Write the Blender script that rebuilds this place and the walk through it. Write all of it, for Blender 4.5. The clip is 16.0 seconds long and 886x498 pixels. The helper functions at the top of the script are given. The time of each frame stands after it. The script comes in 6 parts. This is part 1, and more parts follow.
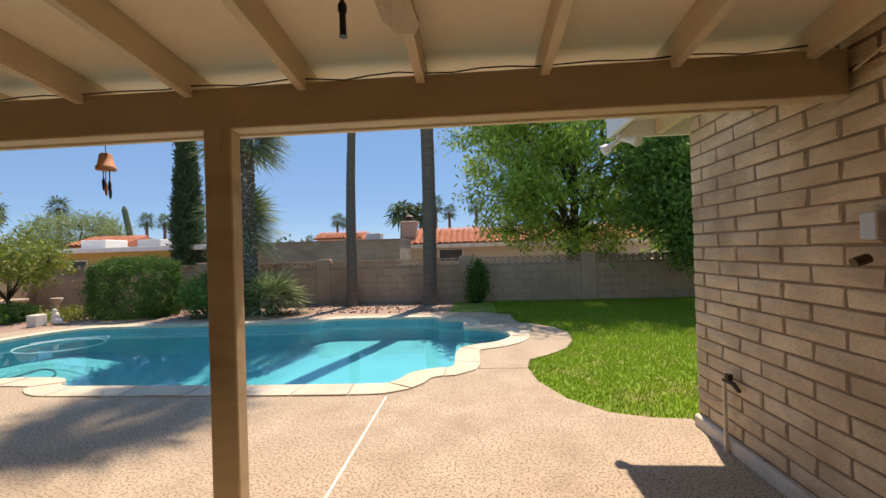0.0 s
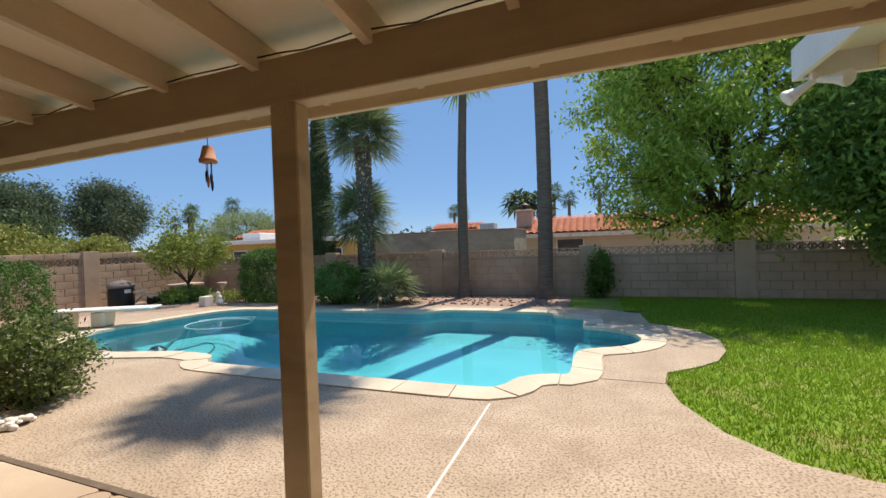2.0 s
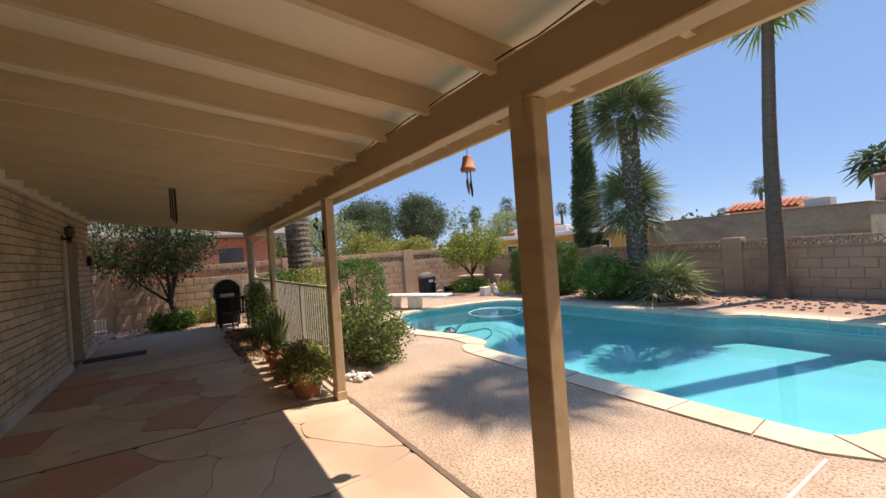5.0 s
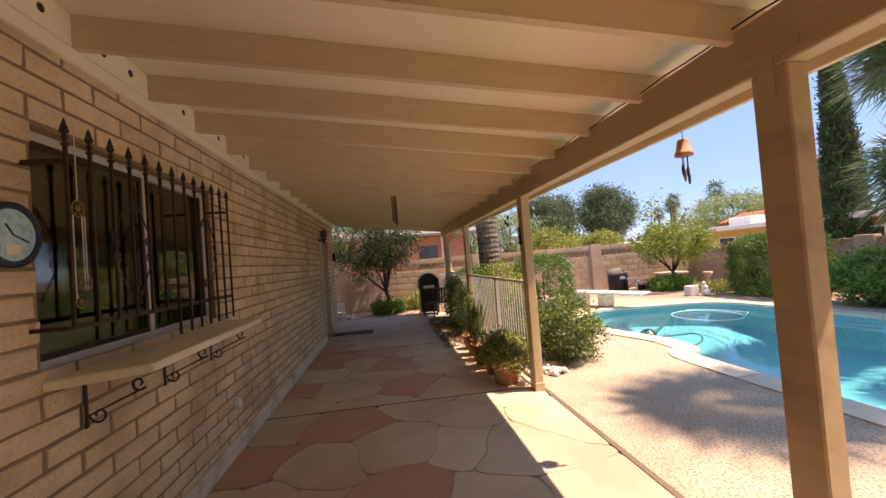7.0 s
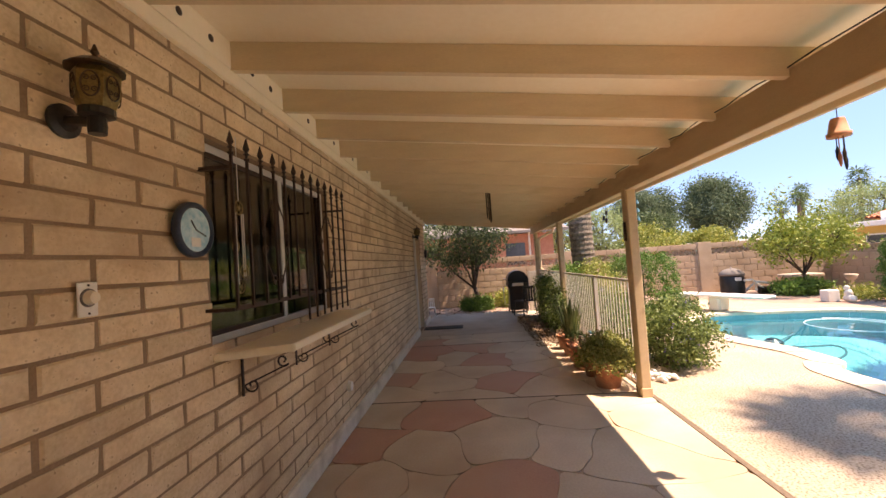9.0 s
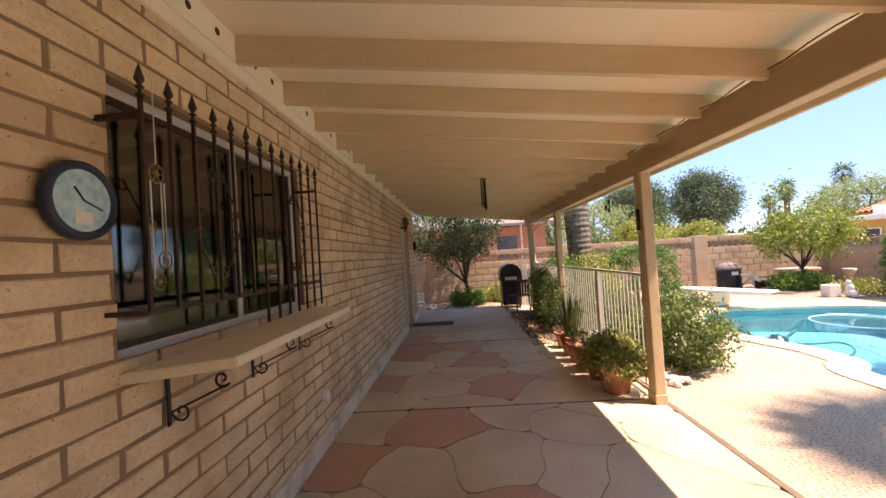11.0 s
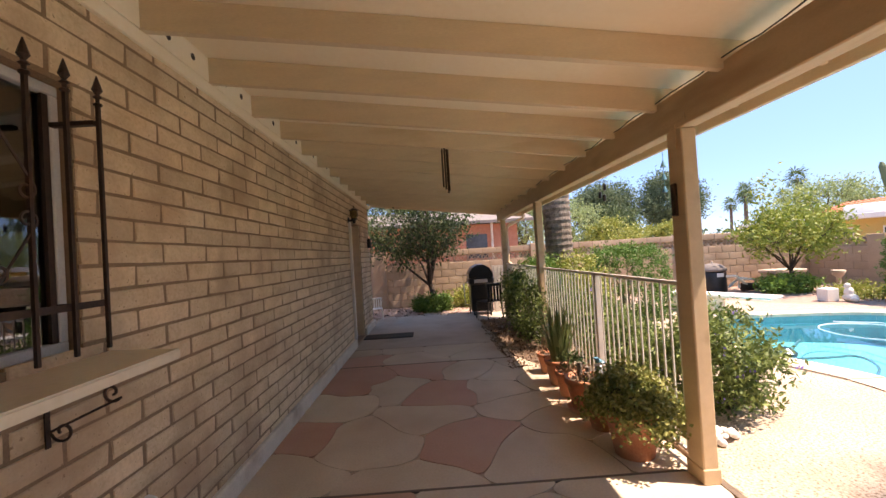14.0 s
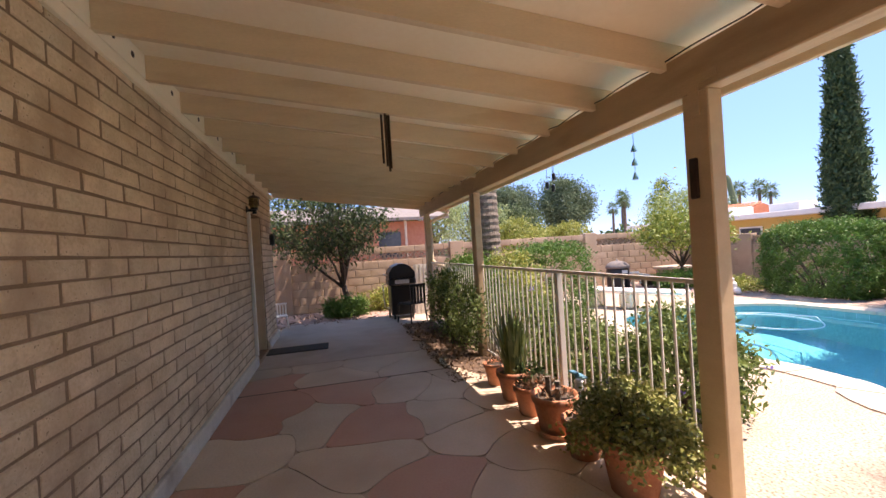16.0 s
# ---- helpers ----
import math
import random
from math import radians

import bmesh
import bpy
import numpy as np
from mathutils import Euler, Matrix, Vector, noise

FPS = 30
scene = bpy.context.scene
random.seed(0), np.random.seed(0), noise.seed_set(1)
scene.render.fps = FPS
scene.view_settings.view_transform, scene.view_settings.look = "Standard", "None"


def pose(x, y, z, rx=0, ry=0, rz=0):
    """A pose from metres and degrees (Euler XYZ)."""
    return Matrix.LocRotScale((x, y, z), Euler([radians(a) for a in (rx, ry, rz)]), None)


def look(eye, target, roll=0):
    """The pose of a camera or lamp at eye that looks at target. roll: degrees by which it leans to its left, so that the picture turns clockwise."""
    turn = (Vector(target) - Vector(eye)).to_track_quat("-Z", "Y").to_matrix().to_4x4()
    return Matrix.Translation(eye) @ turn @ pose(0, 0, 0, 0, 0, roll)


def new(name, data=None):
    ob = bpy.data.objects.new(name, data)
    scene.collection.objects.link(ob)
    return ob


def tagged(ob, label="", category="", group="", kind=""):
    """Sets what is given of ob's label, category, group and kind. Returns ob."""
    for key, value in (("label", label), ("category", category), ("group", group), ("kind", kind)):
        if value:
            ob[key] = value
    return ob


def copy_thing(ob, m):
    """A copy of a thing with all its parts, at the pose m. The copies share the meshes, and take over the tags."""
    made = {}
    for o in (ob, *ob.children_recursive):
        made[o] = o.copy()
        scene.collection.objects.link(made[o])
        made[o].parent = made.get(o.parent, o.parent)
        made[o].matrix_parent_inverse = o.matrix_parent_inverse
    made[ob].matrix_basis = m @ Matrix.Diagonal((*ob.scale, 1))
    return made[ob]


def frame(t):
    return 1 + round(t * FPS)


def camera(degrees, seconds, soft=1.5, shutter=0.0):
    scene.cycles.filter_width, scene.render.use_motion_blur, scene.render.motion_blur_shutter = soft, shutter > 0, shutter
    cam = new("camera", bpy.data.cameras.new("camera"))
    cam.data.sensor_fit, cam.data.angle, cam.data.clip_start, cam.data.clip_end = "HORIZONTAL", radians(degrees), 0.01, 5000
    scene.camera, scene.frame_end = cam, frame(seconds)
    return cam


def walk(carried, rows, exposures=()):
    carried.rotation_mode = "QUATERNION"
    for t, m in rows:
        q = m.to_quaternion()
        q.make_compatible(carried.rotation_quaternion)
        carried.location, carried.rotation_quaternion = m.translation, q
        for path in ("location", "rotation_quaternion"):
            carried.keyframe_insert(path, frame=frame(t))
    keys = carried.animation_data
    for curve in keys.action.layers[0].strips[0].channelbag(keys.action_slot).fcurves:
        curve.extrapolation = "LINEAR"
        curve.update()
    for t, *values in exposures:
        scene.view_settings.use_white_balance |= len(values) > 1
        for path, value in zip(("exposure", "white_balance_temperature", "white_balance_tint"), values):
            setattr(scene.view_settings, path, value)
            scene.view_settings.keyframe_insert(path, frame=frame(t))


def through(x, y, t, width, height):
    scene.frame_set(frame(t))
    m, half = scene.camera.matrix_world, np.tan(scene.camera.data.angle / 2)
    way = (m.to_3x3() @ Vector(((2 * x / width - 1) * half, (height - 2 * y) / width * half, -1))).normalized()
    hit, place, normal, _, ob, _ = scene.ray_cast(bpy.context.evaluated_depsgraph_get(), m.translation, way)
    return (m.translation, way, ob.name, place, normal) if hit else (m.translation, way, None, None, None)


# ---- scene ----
cam = camera(95.0, 16.0)
PATH = [
    (0, (0.022, 0.05, 1.445), (-0.130, 2.044, 1.455), -1.7),
    (0.5, (0.039, 0.208, 1.428), (-0.231, 2.19, 1.432), -1.6),
    (1, (0.003, 0.342, 1.437), (-0.382, 2.304, 1.431), -1.6),
    (1.5, (0.006, 0.426, 1.427), (-0.526, 2.354, 1.414), -1.7),
    (2, (0.04, 0.56, 1.437), (-0.67, 2.429, 1.417), -2.0),
    (2.5, (0.043, 0.637, 1.428), (-0.838, 2.433, 1.405), -2.4),
    (3, (-0.005, 0.7, 1.437), (-1.048, 2.407, 1.414), -2.9),
    (5.5, (0.018, 0.771, 1.478), (-1.783, 1.641, 1.499), -4.2),
    (6, (0.045, 0.705, 1.48), (-1.842, 1.365, 1.512), -4.3),
    (6.5, (0.032, 0.651, 1.483), (-1.915, 1.109, 1.522), -4.4),
    (7, (0.053, 0.575, 1.485), (-1.928, 0.842, 1.538), -4.5),
    (7.5, (0.065, 0.523, 1.486), (-1.932, 0.617, 1.548), -4.4),
    (8, (0.077, 0.478, 1.486), (-1.921, 0.44, 1.556), -4.2),
    (8.5, (0.08, 0.441, 1.483), (-1.915, 0.328, 1.559), -4.1),
    (9, (0.076, 0.424, 1.477), (-1.918, 0.283, 1.549), -3.9),
    (11.5, (-0.617, 0.372, 1.445), (-2.615, 0.296, 1.48), -3.6),
    (12, (-0.808, 0.372, 1.437), (-2.807, 0.311, 1.477), -3.6),
    (12.5, (-1.046, 0.417, 1.44), (-3.045, 0.372, 1.48), -3.8),
    (13, (-1.333, 0.445, 1.429), (-3.332, 0.416, 1.467), -3.8),
    (13.5, (-1.578, 0.497, 1.437), (-3.578, 0.498, 1.471), -3.8),
    (14, (-1.838, 0.528, 1.435), (-3.838, 0.583, 1.462), -3.5),
    (14.5, (-2.059, 0.462, 1.427), (-4.055, 0.599, 1.448), -3.2),
    (15, (-2.245, 0.365, 1.429), (-4.229, 0.611, 1.444), -3.3),
    (15.5, (-2.467, 0.336, 1.409), (-4.431, 0.715, 1.417), -3.3),
    (16, (-2.655, 0.288, 1.413), (-4.588, 0.802, 1.411), -3.6),
]
EXPOSURES = [(0.0, 0.95, 8600, 15), (3.0, 0.8, 7600, 10), (6.0, 1.35, 9300, 27), (8.0, 1.85, 9800, 28), (12.0, 2.05, 9000, 27), (14.0, 2.0, 8700, 27), (16.0, 1.95, 8000, 29)]
walk(cam, [(t, look(eye, target, roll)) for t, eye, target, roll in PATH], EXPOSURES)

# ---- world, sun, exposure ----
SUN = Vector((0.28, 1.0, 2.02)).normalized()
sky = bpy.data.worlds.new("sky")
scene.world = sky
sky.use_nodes = True
wn = sky.node_tree.nodes
wsky = wn.new("ShaderNodeTexSky")
wsky.sky_type, wsky.sun_disc = "NISHITA", False
wsky.sun_elevation = math.asin(SUN.z)
wsky.sun_rotation = math.atan2(SUN.x, SUN.y)
wsky.air_density, wsky.dust_density, wsky.ozone_density = 0.75, 0.0, 4.0
wsky.altitude = 800
wn["Background"].inputs[1].default_value = 0.105
whue = wn.new("ShaderNodeHueSaturation")
whue.inputs["Saturation"].default_value = 1.18
sky.node_tree.links.new(wsky.outputs[0], whue.inputs["Color"])
# clear desert sky: an even blue veil flattens the gradient from zenith to horizon
wveil = wn.new("ShaderNodeMixRGB")
wveil.inputs[0].default_value = 0.75
wveil.inputs[2].default_value = (0.98, 2.15, 4.5, 1)
sky.node_tree.links.new(whue.outputs[0], wveil.inputs[1])
sky.node_tree.links.new(wveil.outputs[0], wn["Background"].inputs[0])
sun_data = bpy.data.lights.new("sun", "SUN")
sun_data.energy, sun_data.angle, sun_data.color = 3.0, radians(0.53), (1.0, 0.965, 0.92)
sun_ob = new("sun", sun_data)
sun_ob.matrix_world = look(SUN * 50, (0, 0, 0))


# ---- materials ----
def mat(name, a, b, rough=0.8, scale=8.0, fine=90.0, bump=0.2, metal=0.0, island=0.0, stretch=(1, 1, 1), dirt=None, dirt_at=0.62, local=False, spec=0.4, depth=0.004, speck=None):
    """Two colours mixed by coarse and fine noise, with fine relief; dirt is a third colour in patches; island varies the tone piece by piece."""
    m = bpy.data.materials.new(name)
    m.use_nodes = True
    n, l = m.node_tree.nodes, m.node_tree.links
    bs = n["Principled BSDF"]
    if local:
        co = n.new("ShaderNodeTexCoord").outputs["Object"]
    else:
        co = n.new("ShaderNodeNewGeometry").outputs["Position"]
    mp = n.new("ShaderNodeMapping")
    mp.inputs["Scale"].default_value = stretch
    l.new(co, mp.inputs[0])
    big, small = n.new("ShaderNodeTexNoise"), n.new("ShaderNodeTexNoise")
    big.inputs["Scale"].default_value, big.inputs["Detail"].default_value = scale, 5
    small.inputs["Scale"].default_value, small.inputs["Detail"].default_value = fine, 3
    l.new(mp.outputs[0], big.inputs["Vector"])
    l.new(mp.outputs[0], small.inputs["Vector"])
    add = n.new("ShaderNodeMath")
    add.operation = "MULTIPLY_ADD"
    add.inputs[1].default_value = 0.5
    l.new(small.outputs["Fac"], add.inputs[0])
    half = n.new("ShaderNodeMath")
    half.operation = "MULTIPLY"
    half.inputs[1].default_value = 0.5
    l.new(big.outputs["Fac"], half.inputs[0])
    l.new(half.outputs[0], add.inputs[2])
    ramp = n.new("ShaderNodeValToRGB")
    ramp.color_ramp.elements[0].position, ramp.color_ramp.elements[1].position = 0.35, 0.65
    ramp.color_ramp.elements[0].color, ramp.color_ramp.elements[1].color = (*a, 1), (*b, 1)
    l.new(add.outputs[0], ramp.inputs[0])
    col = ramp.outputs[0]
    if dirt:
        dn, dr, mx = n.new("ShaderNodeTexNoise"), n.new("ShaderNodeValToRGB"), n.new("ShaderNodeMixRGB")
        dn.inputs["Scale"].default_value, dn.inputs["Detail"].default_value = scale * 0.35, 6
        dr.color_ramp.elements[0].position, dr.color_ramp.elements[1].position = dirt_at - 0.12, dirt_at + 0.1
        l.new(mp.outputs[0], dn.inputs["Vector"])
        l.new(dn.outputs["Fac"], dr.inputs[0])
        l.new(dr.outputs[0], mx.inputs[0])
        l.new(col, mx.inputs[1])
        mx.inputs[2].default_value = (*dirt, 1)
        col = mx.outputs[0]
    if speck:
        sc, ss, lo_, hi_ = speck
        vn, vr, vm = n.new("ShaderNodeTexNoise"), n.new("ShaderNodeValToRGB"), n.new("ShaderNodeMixRGB")
        vn.inputs["Scale"].default_value, vn.inputs["Detail"].default_value = ss, 2
        vr.color_ramp.elements[0].position, vr.color_ramp.elements[1].position = lo_, hi_
        l.new(mp.outputs[0], vn.inputs["Vector"])
        l.new(vn.outputs["Fac"], vr.inputs[0])
        l.new(vr.outputs[0], vm.inputs[0])
        l.new(col, vm.inputs[1])
        vm.inputs[2].default_value = (*sc, 1)
        col = vm.outputs[0]
    if island:
        info, geo, hs = n.new("ShaderNodeObjectInfo"), n.new("ShaderNodeNewGeometry"), n.new("ShaderNodeHueSaturation")
        s1, s2 = n.new("ShaderNodeMath"), n.new("ShaderNodeMath")
        l.new(info.outputs["Random"], s1.inputs[0])
        l.new(geo.outputs["Random Per Island"], s1.inputs[1])
        s1.operation, s2.operation = "ADD", "MULTIPLY_ADD"
        l.new(s1.outputs[0], s2.inputs[0])
        s2.inputs[1].default_value, s2.inputs[2].default_value = island, 1 - island
        l.new(s2.outputs[0], hs.inputs["Value"])
        l.new(col, hs.inputs["Color"])
        col = hs.outputs[0]
    l.new(col, bs.inputs["Base Color"])
    bs.inputs["Roughness"].default_value, bs.inputs["Metallic"].default_value = rough, metal
    bs.inputs["Specular IOR Level"].default_value = spec
    if bump:
        bp = n.new("ShaderNodeBump")
        bp.inputs["Strength"].default_value, bp.inputs["Distance"].default_value = bump, depth
        l.new(add.outputs[0], bp.inputs["Height"])
        l.new(bp.outputs[0], bs.inputs["Normal"])
    return m


def clear(name, tint, gloss=0.02, ripple=0.0):
    """Clear sheet: light passes tinted, and Fresnel drives the gloss."""
    m = bpy.data.materials.new(name)
    m.use_nodes = True
    n, l = m.node_tree.nodes, m.node_tree.links
    n.remove(n["Principled BSDF"])
    tr, gl, fr, mx = n.new("ShaderNodeBsdfTransparent"), n.new("ShaderNodeBsdfGlossy"), n.new("ShaderNodeFresnel"), n.new("ShaderNodeMixShader")
    tr.inputs[0].default_value = (*tint, 1)
    gl.inputs["Roughness"].default_value = gloss
    fr.inputs[0].default_value = 1.33 if ripple else 2.2
    l.new(fr.outputs[0], mx.inputs[0])
    l.new(tr.outputs[0], mx.inputs[1])
    l.new(gl.outputs[0], mx.inputs[2])
    l.new(mx.outputs[0], n["Material Output"].inputs[0])
    if ripple:
        geo, no, bp = n.new("ShaderNodeNewGeometry"), n.new("ShaderNodeTexNoise"), n.new("ShaderNodeBump")
        no.inputs["Scale"].default_value, no.inputs["Detail"].default_value = 3.0, 3
        bp.inputs["Strength"].default_value, bp.inputs["Distance"].default_value = ripple, 0.02
        l.new(geo.outputs["Position"], no.inputs["Vector"])
        l.new(no.outputs["Fac"], bp.inputs["Height"])
        l.new(bp.outputs[0], gl.inputs["Normal"])
        l.new(bp.outputs[0], fr.inputs["Normal"])
    return m


def leafy(name, a, b, rough=0.55, through=0.3):
    """Leaves: tone varies leaf by leaf, some light passes through."""
    m = bpy.data.materials.new(name)
    m.use_nodes = True
    n, l = m.node_tree.nodes, m.node_tree.links
    bs = n["Principled BSDF"]
    geo, ramp, tl, mx = n.new("ShaderNodeNewGeometry"), n.new("ShaderNodeValToRGB"), n.new("ShaderNodeBsdfTranslucent"), n.new("ShaderNodeMixShader")
    ramp.color_ramp.elements[0].color, ramp.color_ramp.elements[1].color = (*a, 1), (*b, 1)
    l.new(geo.outputs["Random Per Island"], ramp.inputs[0])
    l.new(ramp.outputs[0], bs.inputs["Base Color"])
    l.new(ramp.outputs[0], tl.inputs[0])
    bs.inputs["Roughness"].default_value = rough
    bs.inputs["Specular IOR Level"].default_value = 0.35
    mx.inputs[0].default_value = through
    l.new(bs.outputs[0], mx.inputs[1])
    l.new(tl.outputs[0], mx.inputs[2])
    l.new(mx.outputs[0], n["Material Output"].inputs[0])
    return m


M_BRICK = mat("slump_block", (0.62, 0.455, 0.295), (0.83, 0.66, 0.465), 0.9, 6, 60, 0.9, island=0.19, dirt=(0.50, 0.35, 0.23), dirt_at=0.60, depth=0.006, speck=((0.34, 0.22, 0.14), 60, 0.65, 0.78))
M_MORTAR = mat("mortar", (0.24, 0.16, 0.10), (0.33, 0.225, 0.15), 0.95, 10, 120, 0.6)
M_CURB = mat("painted_curb", (0.62, 0.55, 0.46), (0.76, 0.69, 0.60), 0.8, 7, 70, 0.4, dirt=(0.38, 0.31, 0.25))
M_TAN = mat("tan_paint", (0.66, 0.52, 0.355), (0.75, 0.60, 0.42), 0.65, 3, 40, 0.25, stretch=(1, 1, 6), dirt=(0.58, 0.42, 0.25), dirt_at=0.72)
M_BEAM = mat("beam_paint", (0.52, 0.385, 0.24), (0.62, 0.465, 0.30), 0.6, 3, 60, 0.35, stretch=(1, 5, 5), dirt=(0.38, 0.26, 0.155), dirt_at=0.66)
M_DECKING = mat("ceiling_paint", (0.89, 0.78, 0.61), (0.93, 0.83, 0.67), 0.7, 1.6, 30, 0.2, dirt=(0.85, 0.73, 0.55), dirt_at=0.66)
M_DECK = mat("exposed_aggregate", (0.37, 0.28, 0.205), (0.58, 0.475, 0.375), 0.85, 2.5, 75, 0.8, dirt=(0.47, 0.375, 0.285), dirt_at=0.6, depth=0.005, speck=((0.23, 0.16, 0.11), 58, 0.50, 0.64))
M_CONCRETE = mat("plain_concrete", (0.42, 0.34, 0.27), (0.52, 0.43, 0.35), 0.8, 3, 80, 0.3, dirt=(0.36, 0.29, 0.23))
M_STONE = mat("tan_stone", (0.53, 0.43, 0.32), (0.65, 0.54, 0.42), 0.62, 2.5, 60, 0.25, island=0.12, dirt=(0.46, 0.345, 0.25), dirt_at=0.55)
M_RED = mat("red_stone", (0.46, 0.25, 0.18), (0.54, 0.315, 0.23), 0.62, 2.5, 60, 0.25, island=0.08, dirt=(0.50, 0.32, 0.23), dirt_at=0.58)
M_GROUT = mat("stone_joint", (0.38, 0.29, 0.215), (0.48, 0.375, 0.285), 0.9, 6, 80, 0.4)
M_COPING = mat("coping_stone", (0.54, 0.455, 0.355), (0.68, 0.59, 0.475), 0.75, 3, 60, 0.35, island=0.07, dirt=(0.55, 0.42, 0.3), dirt_at=0.66)
M_JOINT = mat("joint_filler", (0.12, 0.09, 0.07), (0.2, 0.15, 0.11), 0.9, 9, 90, 0.5)
M_WHITE = mat("white_paint", (0.72, 0.70, 0.66), (0.82, 0.80, 0.76), 0.5, 4, 60, 0.15)
M_PLASTER = mat("pool_plaster", (0.07, 0.47, 0.55), (0.10, 0.55, 0.63), 0.7, 1.5, 20, 0.2, dirt=(0.065, 0.455, 0.535))
M_TILE = mat("pool_tile", (0.07, 0.36, 0.41), (0.11, 0.45, 0.50), 0.2, 4, 30, 0.1, island=0.06)
M_WATER = clear("pool_water", (0.80, 0.97, 0.99), 0.0, 0.12)
M_GLASS = clear("window_glass", (0.55, 0.55, 0.55), 0.0)
M_IRON = mat("wrought_iron", (0.035, 0.022, 0.017), (0.07, 0.04, 0.03), 0.55, 20, 150, 0.3, metal=0.3)
M_ALU = mat("aluminium", (0.55, 0.55, 0.55), (0.66, 0.66, 0.66), 0.4, 10, 100, 0.1, metal=0.15)
M_DARK = mat("dim_room", (0.34, 0.25, 0.17), (0.42, 0.31, 0.22), 0.8, 2, 30, 0.1)
M_BLOCK = mat("yard_block", (0.40, 0.29, 0.20), (0.50, 0.37, 0.265), 0.92, 3, 50, 0.6, island=0.07, dirt=(0.36, 0.25, 0.17), dirt_at=0.6)
M_BLOCKJ = mat("block_joint", (0.30, 0.22, 0.155), (0.38, 0.28, 0.20), 0.95, 6, 60, 0.5)
M_GROUND = mat("desert_ground", (0.36, 0.26, 0.19), (0.50, 0.38, 0.28), 0.95, 1.2, 40, 0.8, dirt=(0.30, 0.2, 0.15), depth=0.01)
M_GRAVEL = mat("reddish_gravel", (0.30, 0.19, 0.15), (0.46, 0.33, 0.27), 0.95, 9, 70, 0.9, island=0.25)
M_SOIL = mat("lawn_soil", (0.10, 0.19, 0.016), (0.20, 0.31, 0.035), 0.95, 5, 60, 0.6, dirt=(0.30, 0.22, 0.11), dirt_at=0.62)
M_MULCH = mat("dark_mulch", (0.09, 0.06, 0.042), (0.22, 0.15, 0.105), 0.95, 9, 70, 0.9)


# ---- building helpers ----
ORIGIN = {}


def thing(name, at, label="", category="", group="", kind=""):
    ob = new(name)
    ob.location = at
    ob.empty_display_size = 0.1
    ORIGIN[ob.name] = Vector(at)
    return tagged(ob, label, category, group, kind)


def part(name, bm, material, parent=None, label="", smooth=False):
    """Links a bmesh, given in world places, as one mesh object under a thing or part."""
    me = bpy.data.meshes.new(name)
    bm.to_mesh(me)
    bm.free()
    return part_mesh(name, me, material, parent, label, smooth)


def part_mesh(name, me, material, parent=None, label="", smooth=False):
    me.materials.append(material)
    if smooth:
        me.polygons.foreach_set("use_smooth", [True] * len(me.polygons))
    ob = new(name, me)
    if parent is not None:
        root = ORIGIN[parent.name]
        me.transform(Matrix.Translation(-root))
        ORIGIN[ob.name] = root
        ob.parent = parent
    else:
        ORIGIN[ob.name] = Vector((0, 0, 0))
    return tagged(ob, label) if label else ob


def solid(name, bm, material, label, category, kind="structure", smooth=False):
    return tagged(part(name, bm, material, None, "", smooth), label, category, "", kind)


def box(bm, x0, x1, y0, y1, z0, z1, bevel=0.0, m=None):
    vs = bmesh.ops.create_cube(bm, size=1.0)["verts"]
    bmesh.ops.transform(bm, verts=vs, matrix=Matrix.Translation(((x0 + x1) / 2, (y0 + y1) / 2, (z0 + z1) / 2)) @ Matrix.Diagonal((abs(x1 - x0), abs(y1 - y0), abs(z1 - z0), 1)))
    if bevel:
        es = list({e for v in vs for e in v.link_edges})
        got = bmesh.ops.bevel(bm, geom=es, offset=bevel, segments=1, affect="EDGES", profile=0.7)
        vs = list({v for f in got["faces"] for v in f.verts} | {v for v in vs if v.is_valid})
    if m is not None:
        bmesh.ops.transform(bm, verts=vs, matrix=m)
    return bm


def tube(bm, points, radii, n=8, cap=True):
    """A tapered tube along points."""
    pts = [Vector(p) for p in points]
    if not hasattr(radii, "__len__"):
        radii = [radii] * len(pts)
    rings = []
    side = None
    for i, p in enumerate(pts):
        d = (pts[min(i + 1, len(pts) - 1)] - pts[max(i - 1, 0)]).normalized()
        if side is None:
            side = d.orthogonal().normalized()
        side = (side - d * side.dot(d)).normalized()
        up = d.cross(side)
        rings.append([bm.verts.new(p + (side * math.cos(a) + up * math.sin(a)) * radii[i]) for a in (2 * math.pi * k / n for k in range(n))])
    for r, s in zip(rings, rings[1:]):
        for k in range(n):
            bm.faces.new((r[k], r[(k + 1) % n], s[(k + 1) % n], s[k]))
    if cap:
        bm.faces.new(rings[0][::-1])
        bm.faces.new(rings[-1])
    return bm


def lathe(bm, at, profile, n=20):
    """Turns a profile of (radius, height) round the upright axis at a place."""
    x, y, z = at
    rings = [[bm.verts.new((x + r * math.cos(2 * math.pi * k / n), y + r * math.sin(2 * math.pi * k / n), z + h)) for k in range(n)] for r, h in profile]
    for r, s in zip(rings, rings[1:]):
        for k in range(n):
            bm.faces.new((r[k], r[(k + 1) % n], s[(k + 1) % n], s[k]))
    bm.faces.new(rings[0][::-1])
    bm.faces.new(rings[-1])
    return bm


